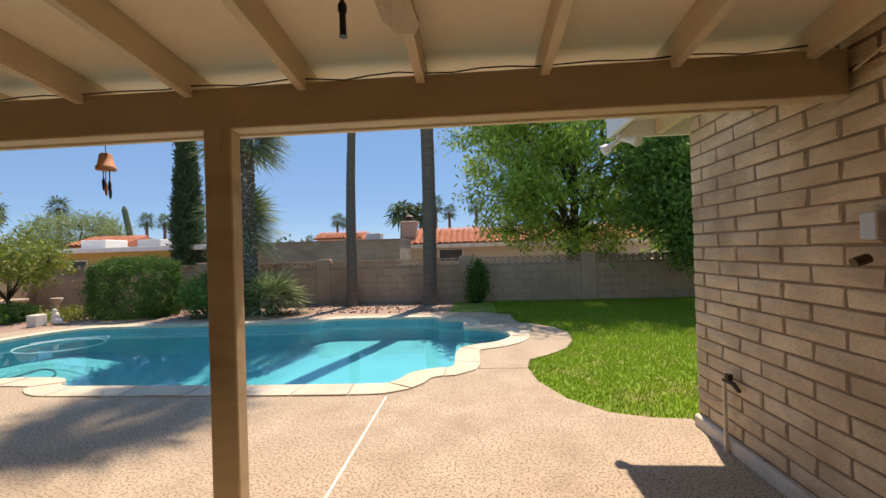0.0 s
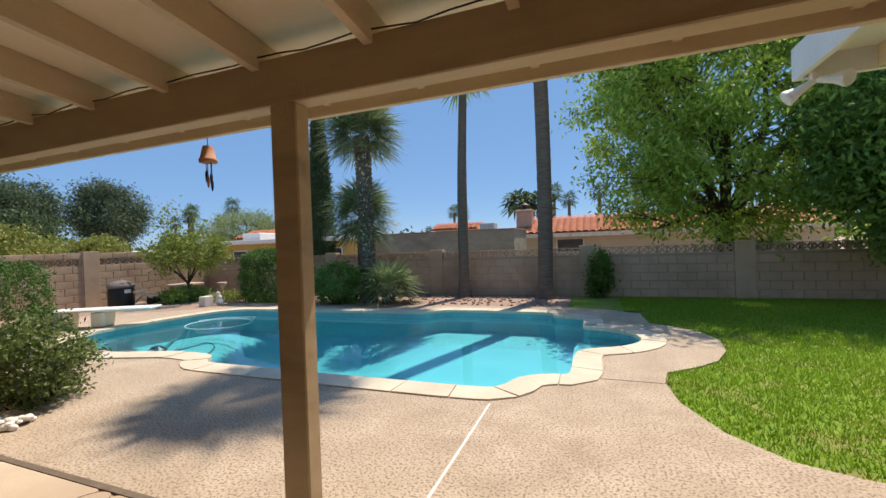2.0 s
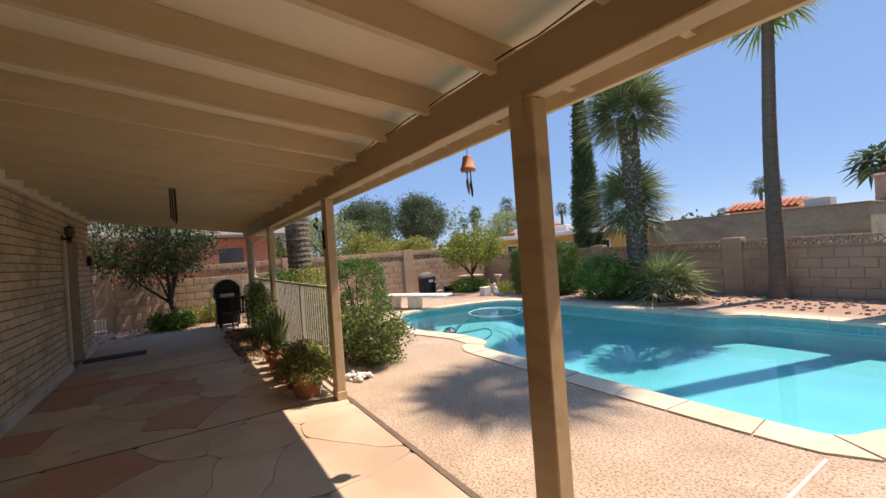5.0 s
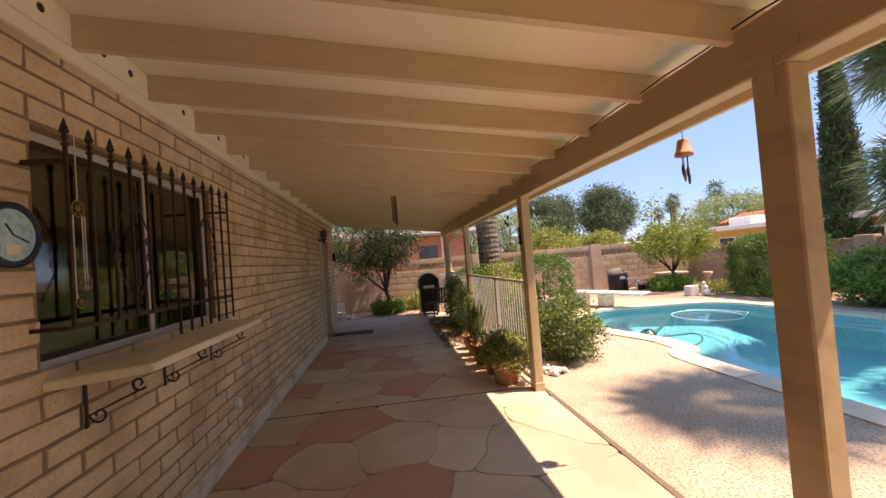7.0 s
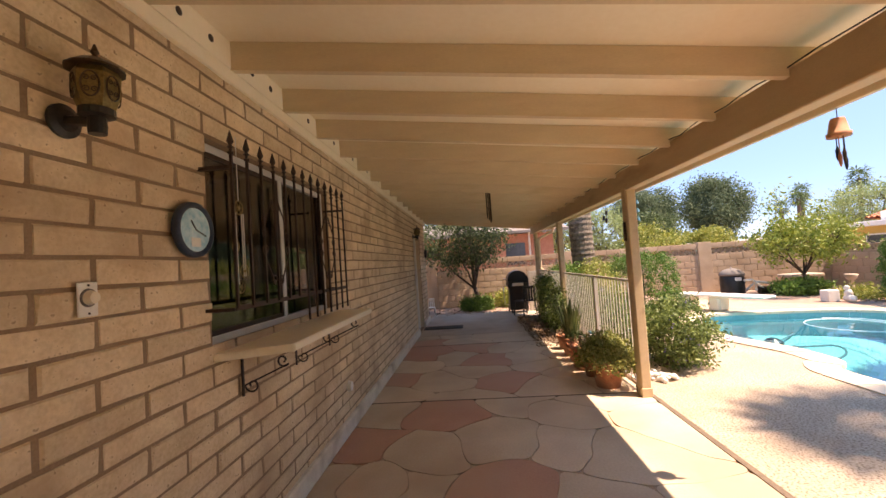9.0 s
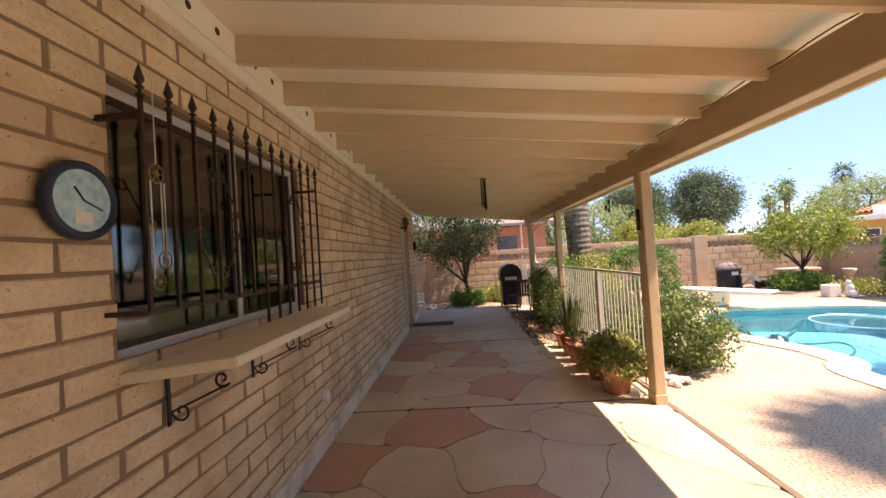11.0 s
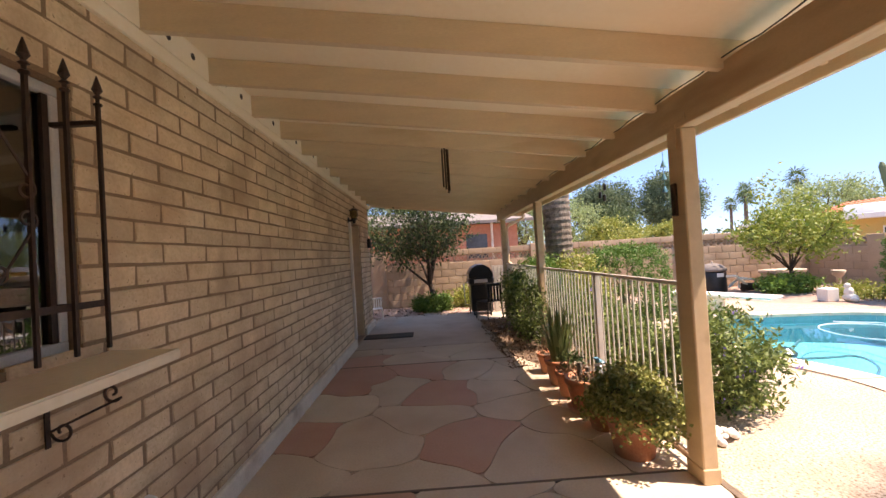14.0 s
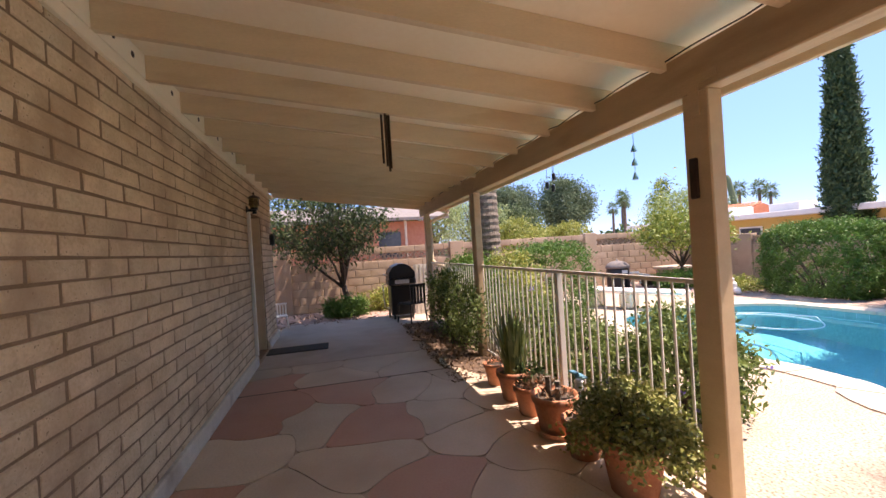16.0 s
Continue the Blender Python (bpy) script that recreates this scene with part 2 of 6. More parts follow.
def sheet(bm, loops, z, down=0.0):
    """A flat sheet bounded by loops (the first outside, the others holes), with edges going down."""
    es = []
    for loop in loops:
        vs = [bm.verts.new((x, y, z)) for x, y in loop]
        for i, v in enumerate(vs):
            es.append(bm.edges.new((v, vs[(i + 1) % len(vs)])))
    bmesh.ops.triangle_fill(bm, use_beauty=True, use_dissolve=False, edges=es)
    bmesh.ops.recalc_face_normals(bm, faces=bm.faces)
    for f in bm.faces:
        f.normal_update()
        if f.normal.z < 0:
            f.normal_flip()
            f.normal_update()
    if down:
        got = bmesh.ops.extrude_edge_only(bm, edges=es)
        bmesh.ops.translate(bm, verts=[g for g in got["geom"] if isinstance(g, bmesh.types.BMVert)], vec=(0, 0, -down))
    return bm


def soft(points, rounds=2, closed=True):
    """Cuts the corners of a loop of points."""
    for _ in range(rounds):
        out = []
        for i, p in enumerate(points):
            q = points[(i + 1) % len(points)]
            out += [(0.75 * p[0] + 0.25 * q[0], 0.75 * p[1] + 0.25 * q[1]), (0.25 * p[0] + 0.75 * q[0], 0.25 * p[1] + 0.75 * q[1])]
        points = out
    return points


def soft_line(points, rounds=2):
    """Rounds the corners of an open line of points."""
    pts = [Vector(p) for p in points]
    for _ in range(rounds):
        out = [pts[0]]
        for p, q in zip(pts, pts[1:]):
            out += [p.lerp(q, 0.25), p.lerp(q, 0.75)]
        pts = out + [pts[-1]]
    return pts


def grown(loop, d):
    """A loop moved outwards by d (loops run anticlockwise)."""
    out = []
    for i, p in enumerate(loop):
        a, b = loop[i - 1], loop[(i + 1) % len(loop)]
        t = Vector((b[0] - a[0], b[1] - a[1])).normalized()
        out.append((p[0] + t.y * d, p[1] - t.x * d))
    return out


# ---- large structure ----
WALL_Y, EAST_X, BEAM_Y = -0.82, 1.77, 2.03
ROOF_W, ROOF_E = -10.95, 1.77
CURB, TOP = 0.12, 2.60
WIN = (-3.44, -1.78, 1.15, 2.17)
DOOR = (-9.62, -8.62, 0.0, 2.08)

POOL = soft([(-5.32, 4.72), (-5.0, 4.66), (-4.86, 4.40), (-4.55, 4.38), (-2.8, 4.38), (-1.05, 4.40), (-0.86, 4.50), (-0.76, 4.83), (-0.5, 5.0), (-0.27, 5.02), (-0.24, 5.2), (-0.25, 6.0),
             (-0.05, 6.2), (0.3, 6.36), (0.58, 6.68), (0.62, 7.02), (0.42, 7.38), (0.1, 7.55), (-0.2, 7.6), (-0.2, 7.75), (-0.2, 8.4), (-0.32, 8.5), (-0.68, 8.54), (-0.78, 8.64), (-0.8, 8.85), (-0.95, 8.92),
             (-2.9, 8.92), (-3.15, 8.85), (-3.4, 8.56), (-3.6, 8.5), (-6.4, 8.36), (-8.0, 8.3), (-8.45, 8.12), (-8.75, 7.5), (-9.0, 6.0), (-8.95, 5.2), (-8.3, 4.75), (-7.3, 4.45), (-6.7, 4.42), (-6.1, 4.6), (-5.7, 4.72)], 1)
COPING = grown(POOL, 0.30)
# deck edge against lawn and beds, anticlockwise
DECK = [(-11.6, 2.17), (1.77, 2.17), (1.77, 3.55), (1.46, 3.58), (1.15, 3.69), (0.87, 4.02), (0.67, 4.55), (0.63, 5.06), (0.7, 5.41), (1.02, 5.68), (1.30, 6.0), (1.5, 6.5), (1.58, 7.1), (1.44, 7.59), (1.1, 7.95), (0.82, 8.15), (0.76, 9.0), (0.3, 9.45), (-0.2, 9.62),
        (-2.8, 9.55), (-4.2, 9.35), (-6.0, 9.1), (-7.6, 9.0), (-8.9, 9.0), (-9.6, 8.2), (-10.2, 7.6), (-11.6, 6.9)]

bm = bmesh.new()
far = [(-2500, -2500), (2500, -2500), (2500, 2500), (-2500, 2500)]
sheet(bm, [far, grown(POOL, 0.12)], -0.03)
solid("ground", bm, M_GROUND, "dry tan desert earth reaching to the horizon", "ground")
bm = bmesh.new()
sheet(bm, [DECK, grown(POOL, 0.2)], 0.0, 0.06)
deck = solid("pavement", bm, M_DECK, "tan exposed-aggregate concrete pool deck", "pool deck")
bm = bmesh.new()
box(bm, -0.909, -0.891, 2.2, 4.08, -0.02, 0.003)
part("expansion_strip", bm, M_WHITE, deck, "white plastic expansion strip")
bm = bmesh.new()
box(bm, 0.02, 0.66, 5.02, 5.035, -0.02, 0.002)
part("control_joint", bm, M_JOINT, deck)
bm = bmesh.new()
box(bm, -4.25, 1.77, 2.125, 2.17, -0.05, 0.004)
part("wood_joint", bm, M_JOINT, deck, "weathered wooden expansion joint")

# lawn
LAWN = [(1.0, 9.3), (0.76, 9.02), (0.83, 8.16), (1.11, 7.96), (1.45, 7.6), (1.59, 7.1), (1.51, 6.5), (1.31, 5.99), (1.03, 5.67), (0.71, 5.4), (0.64, 5.06), (0.68, 4.56), (0.88, 4.03), (1.16, 3.7), (1.47, 3.59), (1.80, 3.55), (9.0, 3.55), (9.0, 11.5), (-0.6, 11.5), (-0.6, 9.7), (-0.2, 9.63), (0.3, 9.46)]
bm = bmesh.new()
sheet(bm, [LAWN], -0.012)
lawn = solid("lawn", bm, M_SOIL, "green lawn turf beside the pool deck", "lawn")

# pool shell and water
pool = thing("swimming_pool", (-4.5, 6.5, 0), "free-form turquoise swimming pool with flagstone coping", "swimming pool", kind="structure")
bm = bmesh.new()
ins = grown(POOL, -0.04)
rings = []
for loop, z in ((POOL, -0.02), (POOL, -0.17), (grown(POOL, 0.012), -0.171), (POOL, -0.4), (ins, -1.2)):
    rings.append([bm.verts.new((x, y, z)) for x, y in loop])
for r, s in zip(rings[1:], rings[2:]):
    for k in range(len(r)):
        bm.faces.new((r[k], s[k], s[(k + 1) % len(r)], r[(k + 1) % len(r)]))
nx, ny = 60, 30
grid = [[bm.verts.new((-9.3 + 10.3 * i / nx, 4.2 + 5.0 * j / ny, 0)) for j in range(ny + 1)] for i in range(nx + 1)]
for col_ in grid:
    for v in col_:
        f = max(0.0, 1 - ((v.co.x + 6.0) / 3.2) ** 2) * max(0.0, 1 - ((v.co.y - 6.6) / 2.3) ** 2)
        v.co.z = -0.45 - 0.40 * f * f * (3 - 2 * f)
for i in range(nx):
    for j in range(ny):
        bm.faces.new((grid[i][j], grid[i + 1][j], grid[i + 1][j + 1], grid[i][j + 1]))
part("basin", bm, M_PLASTER, pool, "turquoise plastered basin")
bm = bmesh.new()
for k in range(len(POOL)):
    (xa, ya), (xb, yb) = POOL[k], POOL[(k + 1) % len(POOL)]
    steps = max(1, round(math.hypot(xb - xa, yb - ya) / 0.155))
    for i in range(steps):
        f0, f1 = (i + 0.006) / steps, (i + 0.994) / steps
        p = [(xa + (xb - xa) * f, ya + (yb - ya) * f) for f in (f0, f1)]
        bm.faces.new([bm.verts.new((*p[0], -0.165)), bm.verts.new((*p[1], -0.165)), bm.verts.new((*p[1], -0.02)), bm.verts.new((*p[0], -0.02))])
tagged(part("waterline_tile", bm, M_TILE, pool, "blue-green waterline tiles"), kind="stuff")
bm = bmesh.new()
sheet(bm, [POOL], -0.115)
part("water", bm, M_WATER, pool, "clear still pool water")
# spa step between pool and round bay
bm = bmesh.new()
sheet(bm, [soft([(-0.34, 6.05), (-0.2, 6.05), (0.1, 6.25), (0.5, 6.65), (0.55, 7.05), (0.35, 7.4), (-0.1, 7.55), (-0.34, 7.55)], 1)], -0.24, 0.3)
part("step", bm, M_PLASTER, pool, "shallow entry step")

# coping, stone by stone
rnd = random.Random(4)
cop = thing("pool_coping", (-4.5, 6.5, 0), "pale flagstone coping round the pool", "coping", kind="structure")
length = [0.0]
for k in range(len(POOL)):
    a, b = POOL[k], POOL[(k + 1) % len(POOL)]
    length.append(length[-1] + math.hypot(b[0] - a[0], b[1] - a[1]))


def along(loop, s):
    s %= length[-1]
    k = next(i for i in range(len(POOL)) if length[i + 1] >= s)
    f = (s - length[k]) / max(1e-6, length[k + 1] - length[k])
    a, b = loop[k], loop[(k + 1) % len(loop)]
    return (a[0] + (b[0] - a[0]) * f, a[1] + (b[1] - a[1]) * f)


cuts, s = [], 0.0
while s < length[-1] - 0.3:
    cuts.append(s)
    s += rnd.uniform(0.32, 0.62)
inner = grown(POOL, -0.025)
jog = [rnd.uniform(-0.09, 0.09) for _ in cuts]
for i, s0 in enumerate(cuts):
    s1 = cuts[(i + 1) % len(cuts)] if i + 1 < len(cuts) else length[-1]
    j0, j1 = jog[i], jog[(i + 1) % len(cuts)]
    n = max(2, int((s1 - s0) / 0.08))
    g = 0.006
    low = [along(inner, s0 + g + (s1 - s0 - 2 * g) * q / n) for q in range(n + 1)]
    high = [along(COPING, s0 + g + j0 + (s1 + j1 - s0 - j0 - 2 * g) * q / n) for q in range(n + 1)]
    bm = bmesh.new()
    top_z = 0.016 + rnd.uniform(-0.003, 0.003)
    lo = [bm.verts.new((*p, top_z)) for p in low]
    hi = [bm.verts.new((*p, top_z)) for p in high]
    for q in range(n):
        bm.faces.new((lo[q], hi[q], hi[q + 1], lo[q + 1])).normal_update()
    bnd = [e for e in bm.edges if e.is_boundary]
    got = bmesh.ops.extrude_edge_only(bm, edges=bnd)
    bmesh.ops.translate(bm, verts=[v for v in got["geom"] if isinstance(v, bmesh.types.BMVert)], vec=(0, 0, -0.05))
    bmesh.ops.recalc_face_normals(bm, faces=bm.faces)
    part("coping_stone", bm, M_COPING, cop)
bm = bmesh.new()
sheet(bm, [grown(POOL, 0.23), POOL], 0.006)
part("joint_bed", bm, M_GROUT, cop)

# house walls with openings
def wall_x(name, x0, x1, y0, y1, z0, z1, holes, material, label):
    """A wall along x with holes (x0, x1, z0, z1) through it."""
    bm = bmesh.new()
    xs = sorted({x0, x1, *(h[0] for h in holes), *(h[1] for h in holes)})
    for a, b in zip(xs, xs[1:]):
        cut = [h for h in holes if h[0] <= a and h[1] >= b]
        z = z0
        for h in sorted(cut, key=lambda h: h[2]):
            if h[2] > z:
                box(bm, a, b, y0, y1, z, h[2])
            z = h[3]
        if z < z1:
            box(bm, a, b, y0, y1, z, z1)
    return solid(name, bm, material, label, "wall")


wall_s = wall_x("wall_south", -10.7, EAST_X, WALL_Y - 0.20, WALL_Y - 0.012, -0.05, 2.75, [WIN, DOOR], M_MORTAR, "tan slump-block house wall under the patio roof")
bm = bmesh.new()
box(bm, EAST_X + 0.012, EAST_X + 0.2, WALL_Y - 0.2, 3.44, -0.05, 2.6)
wall_e = solid("wall_east", bm, M_MORTAR, "tan slump-block house wall with a hose tap", "wall")
bm = bmesh.new()
box(bm, EAST_X + 0.2, 9.0, 3.24, 3.44, -0.05, 2.6)
solid("wall_wing", bm, M_BRICK, "tan slump-block wall of the house wing", "wall")
bm = bmesh.new()
box(bm, -10.7, -10.5, -6.0, WALL_Y - 0.2, -0.05, 2.75)
solid("wall_west_end", bm, M_BRICK, "tan slump-block end wall of the house", "wall")

bm = bmesh.new()
for a, b in ((-10.7, DOOR[0]), (DOOR[1], EAST_X)):
    box(bm, a, b, WALL_Y - 0.012, WALL_Y + 0.035, -0.02, CURB, 0.012)
for_curb = solid("baseboard", bm, M_CURB, "pale painted concrete curb along the house", "curb")
bm = bmesh.new()
box(bm, EAST_X - 0.03, EAST_X + 0.012, WALL_Y + 0.04, 3.45, -0.02, 0.09, 0.012)
solid("baseboard_east", bm, M_CURB, "pale painted concrete curb along the house", "curb")

# dark room behind window and door
bm = bmesh.new()
box(bm, ROOF_W + 0.25, EAST_X - 0.1, -4.7, -4.6, -0.05, 2.7)
box(bm, ROOF_W + 0.25, EAST_X - 0.1, -4.6, WALL_Y - 0.21, -0.06, -0.01)
box(bm, EAST_X - 0.1, EAST_X, -4.7, WALL_Y - 0.21, -0.05, 2.7)
box(bm, -6.1, -6.0, -4.6, WALL_Y - 0.21, -0.01, 2.7)
solid("wall_room", bm, M_DARK, "dim brown walls of the room indoors", "room wall")
bm = bmesh.new()
box(bm, ROOF_W, 9.0, -6.0, WALL_Y - 0.2, 2.76, 2.86)
box(bm, EAST_X + 0.21, 9.0, WALL_Y - 0.2, 2.65, 2.70, 2.80)
solid("roof_house", bm, M_DARK, "roof slab of the house", "roof")


def ceil_z(y):
    """Underside of the patio decking."""
    return 2.76 - (y - WALL_Y) * 0.118


bm = bmesh.new()
y0, y1 = WALL_Y - 0.02, 2.62
vs = [(ROOF_W, y0), (ROOF_E, y0), (ROOF_E, y1), (ROOF_W, y1)]
lo = [bm.verts.new((x, y, ceil_z(y))) for x, y in vs]
hi = [bm.verts.new((x, y, ceil_z(y) + 0.06)) for x, y in vs]
bm.faces.new(lo[::-1])
bm.faces.new(hi)
for k in range(4):
    bm.faces.new((lo[k], lo[(k + 1) % 4], hi[(k + 1) % 4], hi[k]))
solid("ceiling", bm, M_DECKING, "tan-painted plywood patio ceiling", "ceiling")

cover = thing("patio_cover", (-4.5, 2.03, 0), "tan-painted wooden patio cover on posts", "patio cover", kind="structure")
RAFTERS = [1.59 - 0.6015 * i for i in range(21)]
for x in RAFTERS:
    bm = bmesh.new()
    a, b = WALL_Y, 2.58
    pr = [(a, ceil_z(a) - 0.002), (a, ceil_z(a) - 0.16), (2.14, ceil_z(2.14) - 0.15), (2.2, ceil_z(2.2) - 0.08), (b, ceil_z(b) - 0.08), (b, ceil_z(b) - 0.002)]
    l_, r_ = [bm.verts.new((x - 0.021, y, z)) for y, z in pr], [bm.verts.new((x + 0.021, y, z)) for y, z in pr]
    bm.faces.new(l_)
    bm.faces.new(r_[::-1])
    for k in range(6):
        bm.faces.new((l_[k], r_[k], r_[(k + 1) % 6], l_[(k + 1) % 6]))
    bmesh.ops.recalc_face_normals(bm, faces=bm.faces)
    part("rafter", bm, M_TAN, cover)
bm = bmesh.new()
box(bm, ROOF_W, ROOF_E - 0.02, BEAM_Y, BEAM_Y + 0.10, 2.10, 2.315, 0.006)
part("beam", bm, M_BEAM, cover, "long brown-tan painted beam")
bm = bmesh.new()
box(bm, ROOF_W, ROOF_E, 2.582, 2.62, ceil_z(2.6) - 0.13, ceil_z(2.6) + 0.005, 0.004)
part("fascia", bm, M_TAN, cover)
bm = bmesh.new()
prof = [(WALL_Y, ceil_z(WALL_Y) - 0.17), (2.62, ceil_z(2.62) - 0.17), (2.62, ceil_z(2.62) + 0.07), (WALL_Y, ceil_z(WALL_Y) + 0.07)]
near_, far_ = [bm.verts.new((ROOF_W, y, z)) for y, z in prof], [bm.verts.new((ROOF_W - 0.04, y, z)) for y, z in prof]
bm.faces.new(near_)
bm.faces.new(far_[::-1])
for k in range(4):
    bm.faces.new((near_[k], far_[k], far_[(k + 1) % 4], near_[(k + 1) % 4]))
bmesh.ops.recalc_face_normals(bm, faces=bm.faces)
part("end_fascia", bm, M_TAN, cover)
# ledger and vented blocking between rafters
bm = bmesh.new()
box(bm, ROOF_W, ROOF_E, WALL_Y - 0.012, WALL_Y + 0.018, 2.53, 2.60, 0.004)
part("ledger", bm, M_DECKING, cover)
for i in range(len(RAFTERS) - 1):
    x0, x1 = RAFTERS[i + 1] + 0.023, RAFTERS[i] - 0.023
    bm = bmesh.new()
    box(bm, x0, x1, WALL_Y - 0.01, WALL_Y + 0.02, 2.602, 2.752)
    blk = part("blocking", bm, M_DECKING, cover)
    # no holes are cut: dark discs on the face imitate the shade inside them
    bm = bmesh.new()
    for f in (0.3, 0.7):
        xx = x0 + (x1 - x0) * f
        tube(bm, [(xx, WALL_Y + 0.012, 2.68), (xx, WALL_Y + 0.0225, 2.68)], 0.02, 10)
    part("vent_hole_disc", bm, M_IRON, blk, "dark disc in place of a shaded vent hole")
POSTS = [-1.275, -4.255, -7.64, -10.5]
for x in POSTS:
    bm = bmesh.new()
    box(bm, x - 0.074, x + 0.074, BEAM_Y + 0.003, BEAM_Y + 0.095, 0.0, 2.10, 0.007)
    pst = part("post", bm, M_BEAM, cover, "tan-painted wooden post")
    bm = bmesh.new()
    box(bm, x - 0.13, x + 0.13, BEAM_Y - 0.005, BEAM_Y, 2.13, 2.17, 0.001)
    box(bm, x - 0.03, x + 0.03, BEAM_Y - 0.005, BEAM_Y + 0.003, 1.98, 2.13, 0.001)
    part("bracket", bm, M_BEAM, pst, "painted steel T bracket")
    bm = bmesh.new()
    box(bm, x - 0.082, x + 0.082, BEAM_Y - 0.004, BEAM_Y + 0.102, 0.0, 0.09, 0.005)
    part("post_shoe", bm, M_BEAM, pst)

# house eave over the lawn corner
eave = thing("house_eave", (1.8, 3.7, 2.4), "cream eave of the house with rafter tails", "eave", kind="structure")
bm = bmesh.new()
box(bm, 1.36, 9.0, 2.66, 4.0, 2.62, 2.68)
part("roof_deck", bm, M_WHITE, eave)
bm = bmesh.new()
box(bm, 1.32, 9.0, 4.0, 4.04, 2.47, 2.69, 0.004)
part("fascia", bm, M_WHITE, eave, "white painted fascia board")
bm = bmesh.new()
box(bm, 1.32, 1.36, 2.66, 4.0, 2.47, 2.69, 0.004)
part("barge_board", bm, M_WHITE, eave)
for k in range(12):
    bm = bmesh.new()
    x = 1.75 + k * 0.6
    box(bm, x, x + 0.04, 3.45, 3.99, 2.48, 2.618)
    part("rafter_tail", bm, M_TAN, eave)

# patio floor
bm = bmesh.new()
box(bm, -11.7, EAST_X, WALL_Y - 0.012, 2.124, -0.1, -0.012)
patio = solid("floor", bm, M_GROUT, "patio floor of painted flagstone-pattern concrete", "patio floor")

# ---- plants ----
G_MESQ = leafy("mesquite_leaf", (0.14, 0.27, 0.03), (0.44, 0.62, 0.13), 0.5, 0.42)
G_DARK = leafy("dark_leaf", (0.07, 0.16, 0.03), (0.24, 0.42, 0.09), 0.4, 0.35)
G_CITRUS = leafy("citrus_leaf", (0.13, 0.20, 0.03), (0.36, 0.40, 0.09), 0.45, 0.3)
G_HEDGE = leafy("hedge_leaf", (0.05, 0.12, 0.02), (0.13, 0.25, 0.05), 0.5, 0.25)
G_BUSH = leafy("bush_leaf", (0.055, 0.095, 0.03), (0.25, 0.33, 0.10), 0.5, 0.3)
G_ROSE = leafy("yellow_leaf", (0.16, 0.22, 0.04), (0.38, 0.38, 0.10), 0.5, 0.3)
G_JADE = leafy("jade_leaf", (0.16, 0.20, 0.05), (0.36, 0.36, 0.13), 0.4, 0.2)
G_OLIVE = leafy("olive_leaf", (0.03, 0.06, 0.02), (0.12, 0.17, 0.06), 0.5, 0.2)
G_PALM = leafy("palm_leaf", (0.09, 0.15, 0.05), (0.36, 0.43, 0.22), 0.45, 0.25)
G_PALM_Y = leafy("green_palm_leaf", (0.12, 0.22, 0.03), (0.34, 0.42, 0.10), 0.45, 0.4)
G_FAR = leafy("far_leaf", (0.05, 0.10, 0.04), (0.13, 0.20, 0.09), 0.7, 0.2)
G_FARPALE = leafy("pale_far_leaf", (0.20, 0.28, 0.12), (0.34, 0.42, 0.20), 0.7, 0.3)
G_PINE = leafy("pine_leaf", (0.05, 0.09, 0.05), (0.16, 0.22, 0.12), 0.7, 0.25)
G_CYPRESS = leafy("cypress_leaf", (0.03, 0.07, 0.03), (0.08, 0.14, 0.06), 0.6, 0.15)
G_GRASS = leafy("grass_blade", (0.13, 0.26, 0.018), (0.35, 0.52, 0.05), 0.55, 0.4)
G_FLOWER = leafy("violet_petal", (0.22, 0.16, 0.60), (0.40, 0.32, 0.80), 0.6, 0.3)
G_LITTER = leafy("dry_leaf", (0.11, 0.065, 0.04), (0.36, 0.24, 0.15), 0.8, 0.1)
G_SNAKE = leafy("sword_leaf", (0.08, 0.13, 0.04), (0.26, 0.30, 0.12), 0.4, 0.15)
M_BARK = mat("dark_bark", (0.05, 0.038, 0.028), (0.12, 0.09, 0.07), 0.95, 8, 60, 0.9, stretch=(2, 2, 0.5), depth=0.01)
M_PALMT = mat("palm_bark", (0.10, 0.075, 0.06), (0.22, 0.17, 0.135), 0.95, 5, 50, 0.9, stretch=(1, 1, 6), depth=0.012)
M_FIBRE = mat("palm_fibre", (0.06, 0.045, 0.035), (0.24, 0.20, 0.16), 0.95, 14, 60, 1.0, depth=0.02)
M_TERRA = mat("terracotta", (0.42, 0.15, 0.075), (0.56, 0.24, 0.13), 0.75, 7, 60, 0.25, dirt=(0.5, 0.33, 0.24), dirt_at=0.62, local=True)


def leaves(name, spots, size, aspect, material, parent, seed, droop=0.0, label=""):
    """Many leaves at the given spots: each a pointed, slightly folded blade."""
    r = np.random.RandomState(seed)
    c = np.asarray(spots, float)
    n = len(c)
    d = r.normal(size=(n, 3))
    d[:, 2] -= droop
    d /= np.linalg.norm(d, axis=1)[:, None]
    s = np.cross(d, r.normal(size=(n, 3)))
    s /= np.linalg.norm(s, axis=1)[:, None] + 1e-9
    u = np.cross(d, s)
    ln = size * r.uniform(0.6, 1.3, (n, 1))
    w = ln * aspect
    v = np.stack([c, c + d * ln * 0.45 + s * w * 0.5 + u * w * 0.12, c + d * ln, c + d * ln * 0.45 - s * w * 0.5 + u * w * 0.12], 1).reshape(-1, 3)
    me = bpy.data.meshes.new(name)
    me.from_pydata(v.tolist(), [], np.arange(4 * n).reshape(-1, 4).tolist())
    return part_mesh(name, me, material, parent, label)


